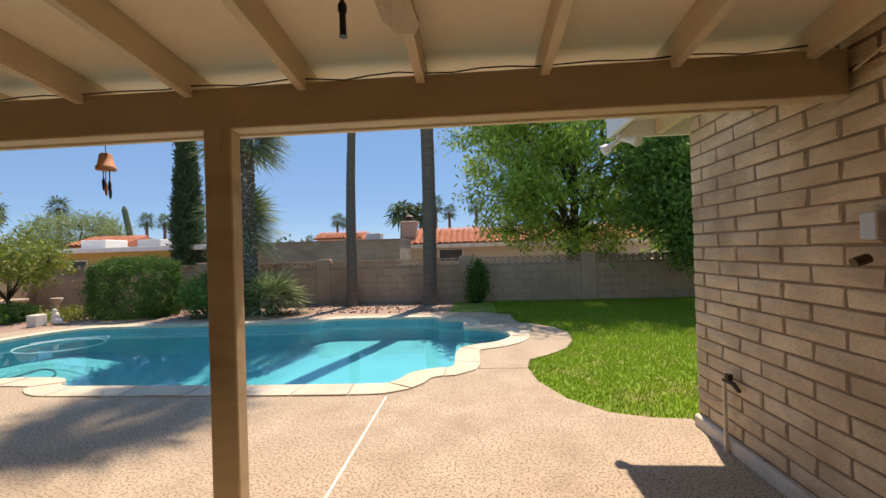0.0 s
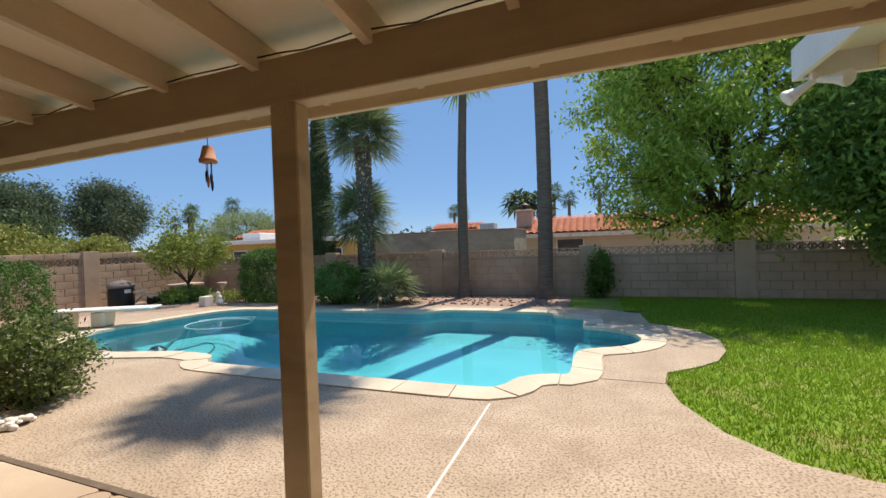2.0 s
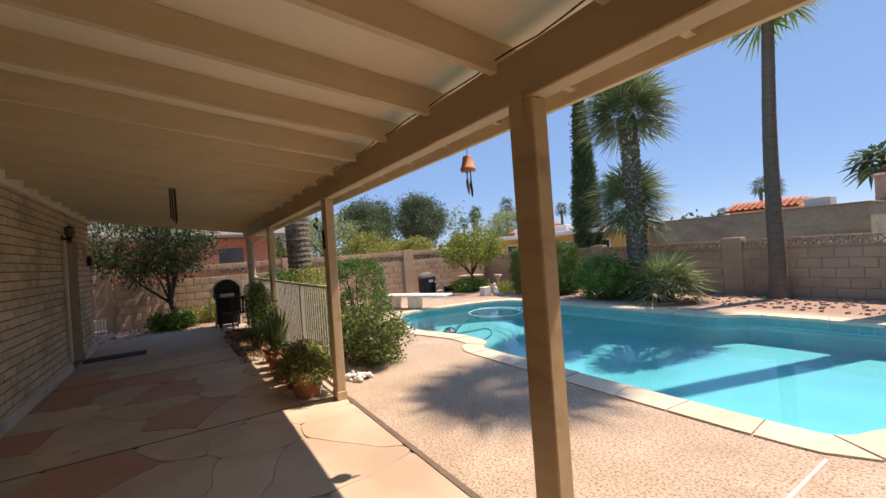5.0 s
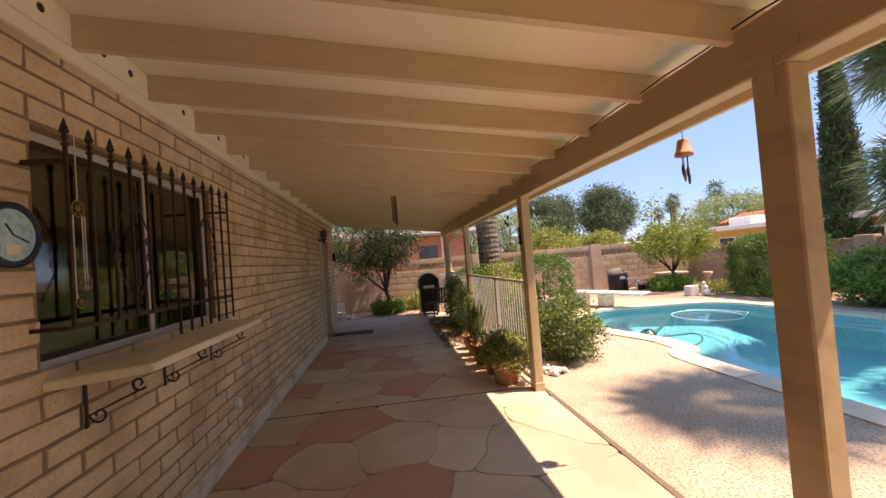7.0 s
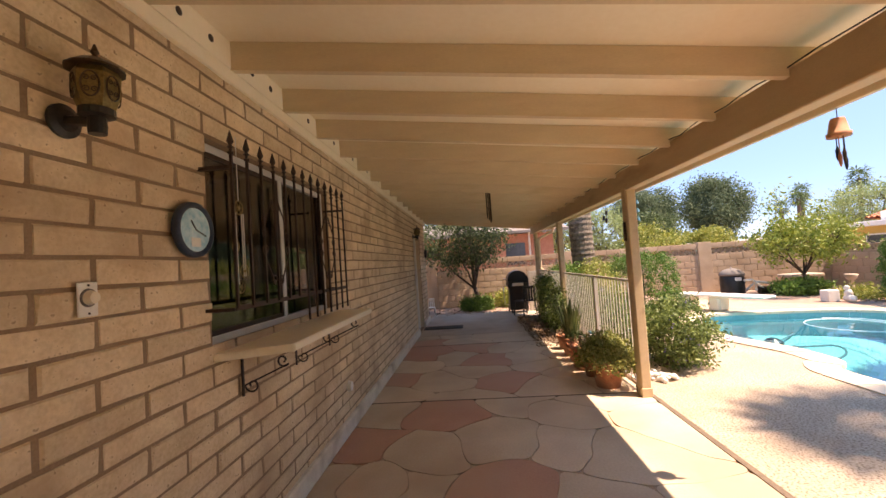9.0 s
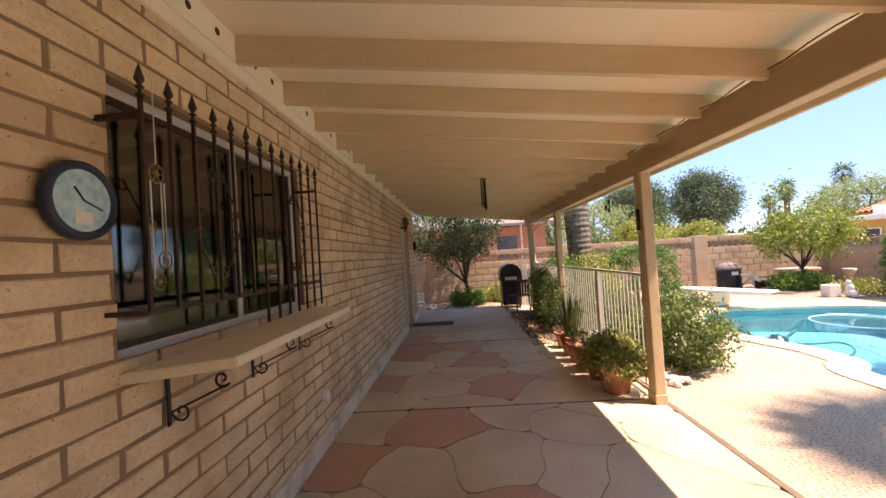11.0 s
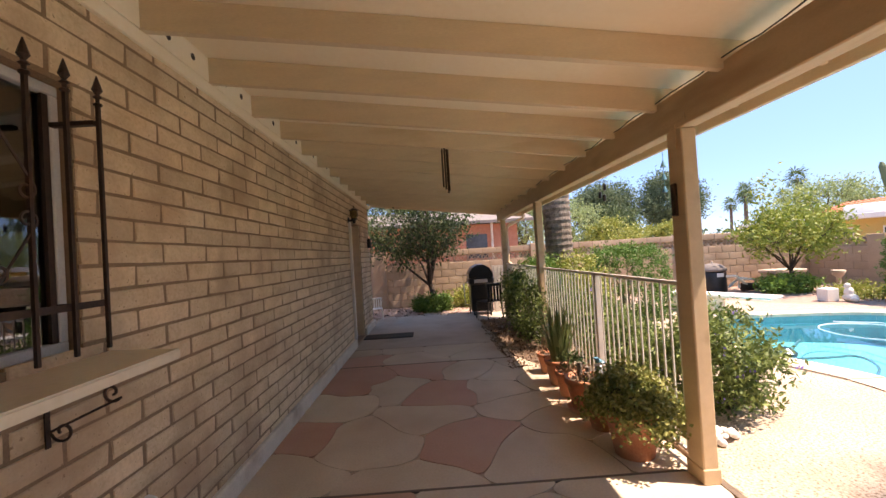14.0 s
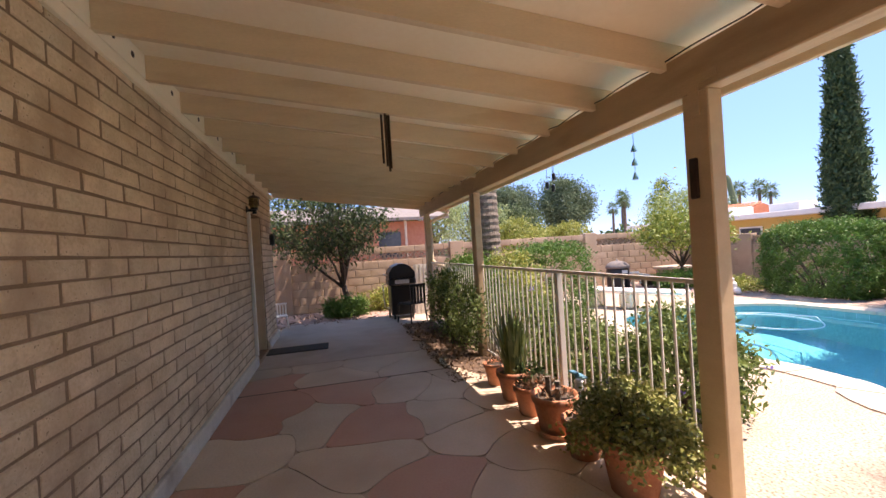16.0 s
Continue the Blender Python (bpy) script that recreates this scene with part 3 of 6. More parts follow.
def clumps(centres, per, spread, seed):
    r = np.random.RandomState(seed)
    c = np.repeat(np.asarray(centres, float), per, 0)
    return c + r.normal(size=c.shape) * np.asarray(spread)


def in_ball(n, centre, radii, seed, hollow=0.0, floor=None):
    r = np.random.RandomState(seed)
    d = r.normal(size=(n, 3))
    d /= np.linalg.norm(d, axis=1)[:, None]
    rad = (hollow ** 3 + (1 - hollow ** 3) * r.uniform(size=(n, 1))) ** (1 / 3)
    p = np.asarray(centre) + d * rad * np.asarray(radii)
    return p if floor is None else p[p[:, 2] > floor]


def tree(name, base, fork, centre, radii, n_clump, per, leaf, aspect, spread, green, bark, label, girth, seed, droop=0.0, limbs=11, lean=(0, 0), hollow=0.45, group="", tops=None):
    """A tree with a tapered trunk, limbs that fork, and a crown of many small leaves in clumps."""
    r = random.Random(seed)
    t = thing(name, base, label, "tree", group)
    f = Vector(base) + Vector((lean[0], lean[1], fork))
    bm = bmesh.new()
    tube(bm, [base, Vector(base).lerp(f, 0.12), Vector(base).lerp(f, 0.5) + Vector((r.uniform(-1, 1), r.uniform(-1, 1), 0)) * girth * 0.4, f], [girth * 1.5, girth * 1.08, girth * 0.95, girth * 0.8], 10)
    spots = in_ball(n_clump, centre, radii, seed, hollow)
    if tops is not None:
        spots = np.vstack([spots, tops])
    pick = r.sample(range(len(spots)), min(limbs, len(spots)))
    ends = []
    for k in pick:
        e = Vector(spots[k])
        m1 = f.lerp(e, 0.35) + Vector((r.uniform(-1, 1), r.uniform(-1, 1), r.uniform(0, 1))) * 0.12 * (e - f).length
        m2 = f.lerp(e, 0.7) + Vector((r.uniform(-1, 1), r.uniform(-1, 1), r.uniform(0, 1))) * 0.1 * (e - f).length
        tube(bm, [f - Vector((0, 0, girth)), m1, m2, e], [girth * 0.5, girth * 0.34, girth * 0.2, girth * 0.06], 6)
        ends += [m1, m2]
    for p in spots:
        q = Vector(p)
        a = min(ends, key=lambda e: (e - q).length)
        tube(bm, [a, a.lerp(q, 0.5) + Vector((r.uniform(-1, 1), r.uniform(-1, 1), r.uniform(-1, 1))) * 0.06, q], [girth * 0.13, girth * 0.08, girth * 0.03], 4, False)
    part("trunk", bm, bark, t, "bark-covered trunk and limbs", True)
    leaves("crown", clumps(spots, per, spread, seed + 1), leaf, aspect, green, t, seed + 2, droop)
    return t


def shrub(name, at, radii, n_clump, per, leaf, aspect, spread, green, label, seed, flowers=0, category="shrub", boxy=False):
    t = thing(name, at, label, category)
    c = (at[0], at[1], at[2] + radii[2])
    if boxy:
        r = np.random.RandomState(seed)
        p = r.uniform(-1, 1, (n_clump, 3))
        ax = r.randint(0, 3, n_clump)
        p[np.arange(n_clump), ax] = np.sign(p[np.arange(n_clump), ax])
        p = p / (np.abs(p) ** 5).sum(1)[:, None] ** (1 / 5)
        p = p * (1 + 0.05 * r.normal(size=(n_clump, 1))) * np.asarray(radii) + np.asarray(c)
        p[:, 2] = np.maximum(p[:, 2], at[2] + 0.04)
    else:
        p = in_ball(n_clump, c, radii, seed, 0.5, at[2] + 0.03)
    q = clumps(p, per, spread, seed + 1)
    q[:, 2] = np.maximum(q[:, 2], at[2] + 0.02)
    leaves("foliage", q, leaf, aspect, green, t, seed + 2)
    bm = bmesh.new()
    r = random.Random(seed)
    for k in range(14):
        e = Vector(p[r.randrange(len(p))])
        b = Vector((at[0] + r.uniform(-0.3, 0.3) * radii[0], at[1] + r.uniform(-0.3, 0.3) * radii[1], at[2]))
        tube(bm, [b, b.lerp(e, 0.5) + Vector((0, 0, 0.08)), e], [0.02, 0.013, 0.005], 5)
    tagged(part("woody_stem", bm, M_BARK, t), kind="stuff")
    if flowers:
        r2 = np.random.RandomState(seed + 5)
        f = p[r2.randint(0, len(p), flowers)] * 1.0
        f += (f - np.asarray(c)) * 0.12
        leaves("flowers", clumps(f, 5, 0.018, seed + 6), 0.03, 0.8, G_FLOWER, t, seed + 7, label="violet-blue flowers")["kind"] = "stuff"
    return t


def fan(verts, faces, root, way, size, r, blades=15, droop=0.35, stalk=0.5):
    """One fan-shaped palm leaf: a stalk and narrow blades spread round its tip."""
    way = Vector(way).normalized()
    side = way.cross(Vector((0, 0, 1)))
    side = side.normalized() if side.length > 1e-3 else Vector((1, 0, 0))
    up = side.cross(way)
    hub = Vector(root) + way * size * stalk
    i = len(verts)
    w = 0.014 * size + 0.006
    verts += [Vector(root) - side * w, Vector(root) + side * w, hub + side * w * 0.6, hub - side * w * 0.6]
    faces.append((i, i + 1, i + 2, i + 3))
    for k in range(blades):
        a = radians(-125 + 250 * (k + 0.5) / blades + r.uniform(-4, 4))
        d = way * math.cos(a) + side * math.sin(a) + up * r.uniform(-0.12, 0.12)
        ln = size * (0.62 + 0.16 * math.cos(a)) * r.uniform(0.88, 1.08)
        n = d.cross(up).normalized() * size * 0.6 / blades * 0.75
        tip = hub + d * ln - Vector((0, 0, 1)) * ln * droop * r.uniform(0.5, 1.2)
        mid = hub + d * ln * 0.55 - Vector((0, 0, 1)) * ln * droop * 0.18
        i = len(verts)
        verts += [hub, mid - n, tip, mid + n]
        faces.append((i, i + 1, i + 2, i + 3))


def crown_mesh(hub, size, count, seed, low=-0.5, high=1.0, blades=15, droop=0.35, stalk=0.5):
    r = random.Random(seed)
    verts, faces = [], []
    for k in range(count):
        a = 2.39996 * k + r.uniform(-0.2, 0.2)
        e = low + (high - low) * (k + 0.5) / count
        el = math.asin(max(-0.98, min(0.98, e)))
        way = (math.cos(a) * math.cos(el), math.sin(a) * math.cos(el), math.sin(el))
        fan(verts, faces, Vector(hub) + Vector((0, 0, 0.12 * size * e)), way, size * r.uniform(0.85, 1.1), r, blades, droop, stalk)
    me = bpy.data.meshes.new("crown")
    me.from_pydata(verts, [], faces)
    return me


def palm_trunk(base, top, r0, r1, seed, ring=0.05, rough=0.035, n=14, flare=1.45):
    r = random.Random(seed)
    bm = bmesh.new()
    b, t = Vector(base), Vector(top)
    h = (t - b).length
    k = int(h / ring)
    pts, rad = [], []
    for i in range(k + 1):
        f = i / k
        bend = Vector((math.sin(f * 3.1 + seed), math.cos(f * 2.3 + seed), 0)) * 0.045 * h * f * (1 - f) * 0.6
        pts.append(b.lerp(t, f) + bend)
        base_r = r0 + (r1 - r0) * f
        base_r *= 1 + (flare - 1) * max(0.0, 1 - f * h / 0.7) ** 2
        rad.append(base_r * (1 + (rough if i % 2 else -rough) + r.uniform(-rough, rough) * 0.6))
    tube(bm, pts, rad, n)
    return bm


# tall bare palms by the far wall
pa = thing("tall_palm", (-3.39, 11.15, -0.03), "tall slender fan palm with a bare grey trunk", "palm tree", "palms by the pool")
part("trunk", palm_trunk((-3.39, 11.15, -0.03), (-3.25, 11.2, 6.25), 0.155, 0.10, 3), M_PALMT, pa, "ringed grey-brown palm trunk", True)
part_mesh("crown", crown_mesh((-3.25, 11.2, 6.3), 0.95, 34, 5, -0.75, 1.0, 17), G_PALM_Y, pa)
pb = thing("tall_palm", (-1.22, 11.08, -0.03), "very tall fan palm with a bare grey trunk", "palm tree", "palms by the pool")
part("trunk", palm_trunk((-1.22, 11.08, -0.03), (-1.15, 11.1, 15.0), 0.19, 0.15, 8), M_PALMT, pb, "ringed grey-brown palm trunk", True)
part_mesh("crown", crown_mesh((-1.15, 11.1, 15.2), 1.0, 40, 9, -0.7, 1.0, 15), G_PALM_Y, pb)

# clustered fan palms
pc = thing("fan_palm", (-5.55, 9.85, -0.03), "shaggy fan palm with a thick fibrous trunk", "palm tree")
part("trunk", palm_trunk((-5.55, 9.85, -0.03), (-5.72, 9.9, 4.35), 0.19, 0.22, 4, 0.06, 0.09, 16, 1.1), M_FIBRE, pc, "shaggy fibrous trunk")
part_mesh("crown", crown_mesh((-5.72, 9.9, 4.4), 1.05, 80, 14, -0.5, 1.0, 26, 0.22), G_PALM, pc)
verts, faces = [], []
r = random.Random(6)
for k in range(420):
    a, z = r.uniform(0, 6.283), r.uniform(0.2, 4.2)
    p = Vector((-5.55 - 0.17 * z / 4.35, 9.86, z)) + Vector((math.cos(a), math.sin(a), 0)) * 0.19
    o = Vector((math.cos(a), math.sin(a), r.uniform(0.2, 1.0))).normalized()
    s = Vector((-math.sin(a), math.cos(a), 0)) * 0.02
    i = len(verts)
    verts += [p - s, p + s, p + o * r.uniform(0.06, 0.13)]
    faces.append((i, i + 1, i + 2))
me = bpy.data.meshes.new("leaf_stub")
me.from_pydata(verts, [], faces)
tagged(part_mesh("leaf_stub", me, M_CURB, pc, "pale cut leaf stubs"), kind="stuff")
pd = thing("fan_palm", (-6.0, 10.35, -0.03), "lower fan palm with a full rounded crown", "palm tree")
part("trunk", palm_trunk((-6.0, 10.35, -0.03), (-6.1, 10.4, 2.2), 0.17, 0.2, 5, 0.06, 0.09, 14, 1.1), M_FIBRE, pd)
part_mesh("crown", crown_mesh((-6.1, 10.35, 2.25), 1.05, 70, 19, -0.6, 1.0, 26, 0.25), G_PALM, pd)
pe = thing("fan_palm", (-5.0, 9.75, -0.03), "low bushy fan palm at the trunk's foot", "palm tree")
part_mesh("crown", crown_mesh((-5.0, 9.75, 0.32), 0.8, 52, 23, -0.2, 1.0, 24, 0.2), G_PALM, pe)
part("trunk", palm_trunk((-5.0, 9.75, -0.03), (-5.0, 9.75, 0.35), 0.12, 0.14, 7), M_FIBRE, pe)
shrub("palm_undergrowth", (-6.4, 9.6, -0.03), (0.75, 0.55, 0.55), 140, 40, 0.12, 0.25, 0.07, G_DARK, "dark spiky undergrowth below the palms", 61)
pf = thing("date_palm", (-9.9, 3.1, -0.03), "thick palm trunk behind the pool fence", "palm tree")
part("trunk", palm_trunk((-9.9, 3.1, -0.03), (-9.95, 3.1, 6.0), 0.27, 0.26, 2, 0.06, 0.03, 16, 1.1), M_FIBRE, pf)
part_mesh("crown", crown_mesh((-9.95, 3.1, 6.1), 1.4, 40, 33, -0.4, 1.0, 14, 0.4), G_PALM_Y, pf)

# trees
tree("mesquite_tree", (3.2, 13.1, -0.03), 2.0, (3.0, 12.9, 4.9), (3.8, 2.9, 4.0), 400, 150, 0.16, 0.36, (0.22, 0.22, 0.18), G_MESQ, M_BARK, "large airy mesquite tree with bright green leaves", 0.24, 21, 0.9, 14, hollow=0.3)
tree("shade_tree", (5.5, 10.3, -0.03), 1.3, (5.85, 10.4, 2.9), (2.2, 1.4, 2.0), 300, 115, 0.14, 0.42, (0.2, 0.2, 0.18), G_DARK, M_BARK, "dense dark-green tree on the lawn", 0.13, 22, 0.6, 9, (0.1, 0))
tree("citrus_tree", (-11.7, 9.4, -0.03), 0.6, (-11.6, 9.4, 1.5), (1.0, 1.35, 0.62), 95, 75, 0.10, 0.45, 0.13, G_CITRUS, M_BARK, "small yellow-green citrus tree with sparse upper twigs", 0.05, 23, 0.2, 9, hollow=0.3, tops=np.array([(-11.6, 8.75, 2.55), (-11.6, 8.9, 2.75), (-11.5, 9.7, 2.3), (-11.6, 8.6, 2.3), (-11.6, 9.9, 2.15)]))
tree("olive_tree", (-12.5, 0.55, -0.03), 0.75, (-12.35, 0.0, 2.25), (1.0, 1.55, 0.95), 130, 95, 0.095, 0.38, (0.18, 0.18, 0.15), G_OLIVE, M_BARK, "small dark olive-leaved tree by the yard wall", 0.075, 24, 0.7, 9, (0.0, -0.12))
shrub("vine", (0.1, 11.35, -0.03), (0.3, 0.15, 0.6), 60, 40, 0.08, 0.6, 0.07, G_HEDGE, "dark climbing vine on the yard wall", 25)
shrub("clipped_hedge", (-8.65, 9.85, -0.03), (0.92, 0.55, 0.72), 900, 46, 0.05, 0.5, 0.05, G_HEDGE, "clipped rounded green hedge by the far wall", 26, category="hedge", boxy=True)
shrub("clipped_hedge", (-9.85, 4.35, -0.03), (0.62, 0.6, 0.68), 420, 40, 0.05, 0.5, 0.05, G_HEDGE, "clipped rounded green shrub beyond the fence", 27, category="hedge", boxy=True)
shrub("flowering_bush", (-5.3, 2.92, -0.03), (0.52, 0.46, 0.43), 170, 52, 0.055, 0.4, 0.06, G_BUSH, "leafy bush with violet-blue flowers by the fence", 28, 26)
shrub("flowering_bush", (-6.35, 2.6, -0.03), (0.75, 0.36, 0.33), 170, 50, 0.055, 0.4, 0.06, G_BUSH, "leafy bush with violet-blue flowers by the fence", 29, 30)
shrub("fence_shrub", (-7.6, 2.72, -0.03), (0.85, 0.42, 0.42), 170, 50, 0.055, 0.45, 0.07, G_BUSH, "tall green shrub behind the pool fence", 30, 10)
shrub("fence_shrub", (-9.2, 2.5, -0.03), (1.05, 0.42, 0.66), 230, 55, 0.055, 0.45, 0.07, G_HEDGE, "dense green shrub climbing the pool fence", 31)
shrub("fence_vine", (-8.7, 2.0, -0.02), (1.55, 0.15, 0.56), 210, 40, 0.05, 0.45, 0.07, G_BUSH, "dark vine shrub crowding the far fence end", 37)
shrub("rose_bush", (-8.7, 2.95, -0.03), (1.0, 0.38, 0.66), 150, 45, 0.055, 0.5, 0.08, G_ROSE, "yellow-green rose bush behind the fence", 32)
shrub("low_shrub", (-12.35, 0.45, -0.03), (0.38, 0.5, 0.2), 70, 50, 0.12, 0.2, 0.06, G_HEDGE, "low strappy dark shrub at the tree's foot", 33)
shrub("low_shrub", (-12.9, 1.4, -0.03), (0.35, 0.6, 0.26), 70, 45, 0.07, 0.5, 0.07, G_ROSE, "low yellow-green shrub by the yard wall", 34)
shrub("low_shrub", (-11.6, 9.2, -0.03), (0.5, 0.7, 0.2), 80, 45, 0.08, 0.5, 0.07, G_DARK, "dark low plant under the citrus tree", 35)
shrub("low_shrub", (-10.2, 9.6, -0.03), (0.5, 0.55, 0.13), 60, 40, 0.06, 0.5, 0.07, G_ROSE, "straggling yellow-green ground plant", 36)

# lawn blades, denser and longer along the worn near edge
rg = np.random.RandomState(3)
P = rg.uniform((0.5, 3.4), (7.6, 11.5), (150000, 2))
edge = np.array(LAWN)
ins_ = np.zeros(len(P), bool)
for k in range(len(edge)):
    a, b = edge[k], edge[(k + 1) % len(edge)]
    cross = ((a[1] > P[:, 1]) != (b[1] > P[:, 1])) & (P[:, 0] < (b[0] - a[0]) * (P[:, 1] - a[1]) / (b[1] - a[1] + 1e-12) + a[0])
    ins_ ^= cross
P = P[ins_ & (P[:, 1] - 3.5 < 9.0)]
n = len(P)
hgt = rg.uniform(0.02, 0.05, n)
ang = rg.uniform(0, 6.283, n)
wd = rg.uniform(0.004, 0.008, n)
lean_ = rg.normal(size=(n, 2)) * 0.016
base_ = np.c_[P, np.full(n, -0.012)]
sd = np.c_[np.cos(ang) * wd, np.sin(ang) * wd, np.zeros(n)]
V = np.stack([base_ - sd, base_ + sd, base_ + np.c_[lean_, hgt]], 1).reshape(-1, 3)
me = bpy.data.meshes.new("grass")
me.from_pydata(V.tolist(), [], np.arange(3 * n).reshape(-1, 3).tolist())
me.materials.append(G_GRASS)
tagged(new("grass", me), "short bright green lawn grass", "grass", "", "stuff")

# reddish gravel beds and leaf litter
bm = bmesh.new()
sheet(bm, [[(-13.4, 6.9), (-11.6, 6.92), (-10.2, 7.62), (-9.6, 8.22), (-8.9, 9.02), (-7.6, 9.02), (-6.0, 9.12), (-4.2, 9.37), (-2.8, 9.57), (-0.6, 9.64), (-0.6, 11.5), (-13.4, 11.5)]], -0.008)
solid("ground_bed", bm, M_GRAVEL, "reddish gravel bed along the yard walls", "gravel bed")
bm = bmesh.new()
sheet(bm, [[(-13.4, -5.0), (-11.72, -5.0), (-11.72, 2.2), (-11.6, 6.9), (-13.4, 6.9)]], -0.008)
solid("ground_west", bm, M_GRAVEL, "reddish gravel with leaf litter by the west wall", "gravel bed")
bm = bmesh.new()
sheet(bm, [[(-10.4, 2.05), (-10.4, 1.45), (-9.0, 1.5), (-7.4, 1.55), (-6.9, 1.75), (-6.75, 2.05)]], 0.006)
solid("ground_litter", bm, M_MULCH, "planting strip of brown earth and dry leaves", "planting bed")
rl = np.random.RandomState(9)
q = np.c_[rl.uniform(-10.4, -6.7, 1500), rl.uniform(1.4, 2.05, 1500), np.full(1500, 0.012)]
q2 = np.c_[rl.uniform(-13.3, -11.4, 900), rl.uniform(-2, 3, 900), np.full(900, 0.004)]
t = thing("leaf_litter", (-8.5, 1.7, 0), "scattered dry brown leaves on the ground", "leaf litter", kind="stuff")
leaves("dry_leaves", np.vstack([q, q2]), 0.05, 0.5, G_LITTER, t, 10)
bm = bmesh.new()
rs = random.Random(14)
for k in range(900):
    x, y = rs.uniform(-13.2, -0.8), rs.uniform(9.1, 11.4)
    if x > -9 and y < 9.7:
        continue
    s = rs.uniform(0.012, 0.035)
    box(bm, x - s, x + s, y - s, y + s, -0.02, s * 0.8, m=None)
stones = part("gravel", bm, M_GRAVEL)
tagged(stones, "loose reddish landscaping stones", "gravel", "", "stuff")

# ---- background beyond the yard walls ----
M_GREYB = mat("grey_block", (0.21, 0.215, 0.175), (0.32, 0.32, 0.265), 0.95, 1.5, 12, 0.4, stretch=(1, 1, 2), dirt=(0.15, 0.13, 0.11), dirt_at=0.6)
M_ROOFT = mat("roof_tile", (0.48, 0.15, 0.08), (0.62, 0.24, 0.13), 0.8, 3, 20, 0.4, island=0.15)
M_CHIMNEY = mat("pale_brick", (0.46, 0.30, 0.23), (0.58, 0.40, 0.31), 0.9, 6, 30, 0.3)
M_YELLOW = mat("ochre_stucco", (0.55, 0.38, 0.13), (0.62, 0.45, 0.17), 0.9, 2, 40, 0.3)
M_PINK = mat("pink_brick", (0.42, 0.17, 0.11), (0.52, 0.24, 0.16), 0.9, 6, 30, 0.3)
M_ROOFG = mat("grey_shingle", (0.16, 0.14, 0.125), (0.24, 0.21, 0.19), 0.9, 6, 40, 0.4)
M_CREAM = mat("cream_stucco", (0.55, 0.46, 0.36), (0.62, 0.53, 0.42), 0.9, 2, 30, 0.2)
M_PANE = mat("dark_pane", (0.05, 0.06, 0.07), (0.08, 0.09, 0.1), 0.15, 2, 10, 0.0)


def house_body(t, x0, x1, y0, y1, z1, wall, base=-0.03):
    bm = bmesh.new()
    box(bm, x0, x1, y0, y1, base, z1)
    return part("wall", bm, wall, t)


def window_in(t, x0, x1, y, z0, z1):
    bm = bmesh.new()
    box(bm, x0 - 0.06, x1 + 0.06, y - 0.04, y, z0 - 0.06, z1 + 0.06, 0.01)
    w = part("window", bm, M_WHITE, t, "white window frame")
    bm = bmesh.new()
    box(bm, x0, x1, y - 0.05, y - 0.036, z0, z1)
    part("pane", bm, M_PANE, w)


def tiles(t, x0, x1, y0, z0, y1, z1, step=0.32):
    """A pitched roof of barrel tiles, with rows of humps running down the slope."""
    bm = bmesh.new()
    n = int((x1 - x0) / step)
    for i in range(n):
        xa = x0 + i * step
        prof = [(xa, 0), (xa + step * 0.25, 0.07), (xa + step * 0.5, 0.09), (xa + step * 0.75, 0.07), (xa + step, 0)]
        rows = 9
        for j in range(rows):
            fa, fb = j / rows, (j + 1) / rows
            a = [bm.verts.new((x, y0 + (y1 - y0) * fa, z0 + (z1 - z0) * fa + h + 0.03)) for x, h in prof]
            b = [bm.verts.new((x, y0 + (y1 - y0) * fb, z0 + (z1 - z0) * fb + h)) for x, h in prof]
            for k in range(4):
                bm.faces.new((a[k], a[k + 1], b[k + 1], b[k]))
    tagged(part("roof_tiles", bm, M_ROOFT, t, "terracotta barrel roof tiles"), kind="stuff")
    bm = bmesh.new()
    vs = [bm.verts.new(p) for p in ((x0, y0, z0 - 0.05), (x1, y0, z0 - 0.05), (x1, y1, z1 - 0.05), (x0, y1, z1 - 0.05), (x1, 2 * y1 - y0, z0 - 0.05), (x0, 2 * y1 - y0, z0 - 0.05))]
    bm.faces.new(vs[:4])
    bm.faces.new((vs[3], vs[2], vs[4], vs[5]))
    bm.faces.new((vs[0], vs[3], vs[5]))
    bm.faces.new((vs[1], vs[4], vs[2]))
    part("roof", bm, M_ROOFT, t)


hs = thing("outbuilding", (-6, 18.5, -0.03), "long low building of stained grey block", "building")
house_body(hs, -12.0, -3.1, 17.0, 20.0, 1.98, M_GREYB)
bm = bmesh.new()
box(bm, -12.05, -3.05, 16.95, 20.05, 1.98, 2.03, 0.01)
part("roof", bm, M_ROOFG, hs)
for k in range(9):
    bm = bmesh.new()
    box(bm, -12.0, -3.1, 16.985, 17.0, 0.2 * k + 0.02, 0.2 * k + 0.19)
    part("block_course", bm, M_GREYB, hs)
bm = bmesh.new()
box(bm, -4.7, -4.05, 17.6, 18.2, 2.03, 2.32, 0.02)
ac = part("air_conditioner", bm, M_ALU, hs, "grey rooftop cooling unit")
hs = thing("tile_roof_house", (0, 23, -0.03), "house with an orange-red tile roof and chimney", "house")
house_body(hs, -3.6, 9.0, 21.5, 27.0, 1.75, M_CREAM)
tiles(hs, -3.8, 9.3, 21.0, 1.82, 23.6, 2.72)
bm = bmesh.new()
box(bm, -3.8, 9.3, 20.96, 21.04, 1.62, 1.82)
part("fascia", bm, M_CURB, hs)
bm = bmesh.new()
box(bm, -3.9, -3.1, 22.0, 22.7, 1.5, 3.15, 0.02)
box(bm, -3.96, -3.04, 21.94, 22.76, 3.02, 3.12, 0.02)
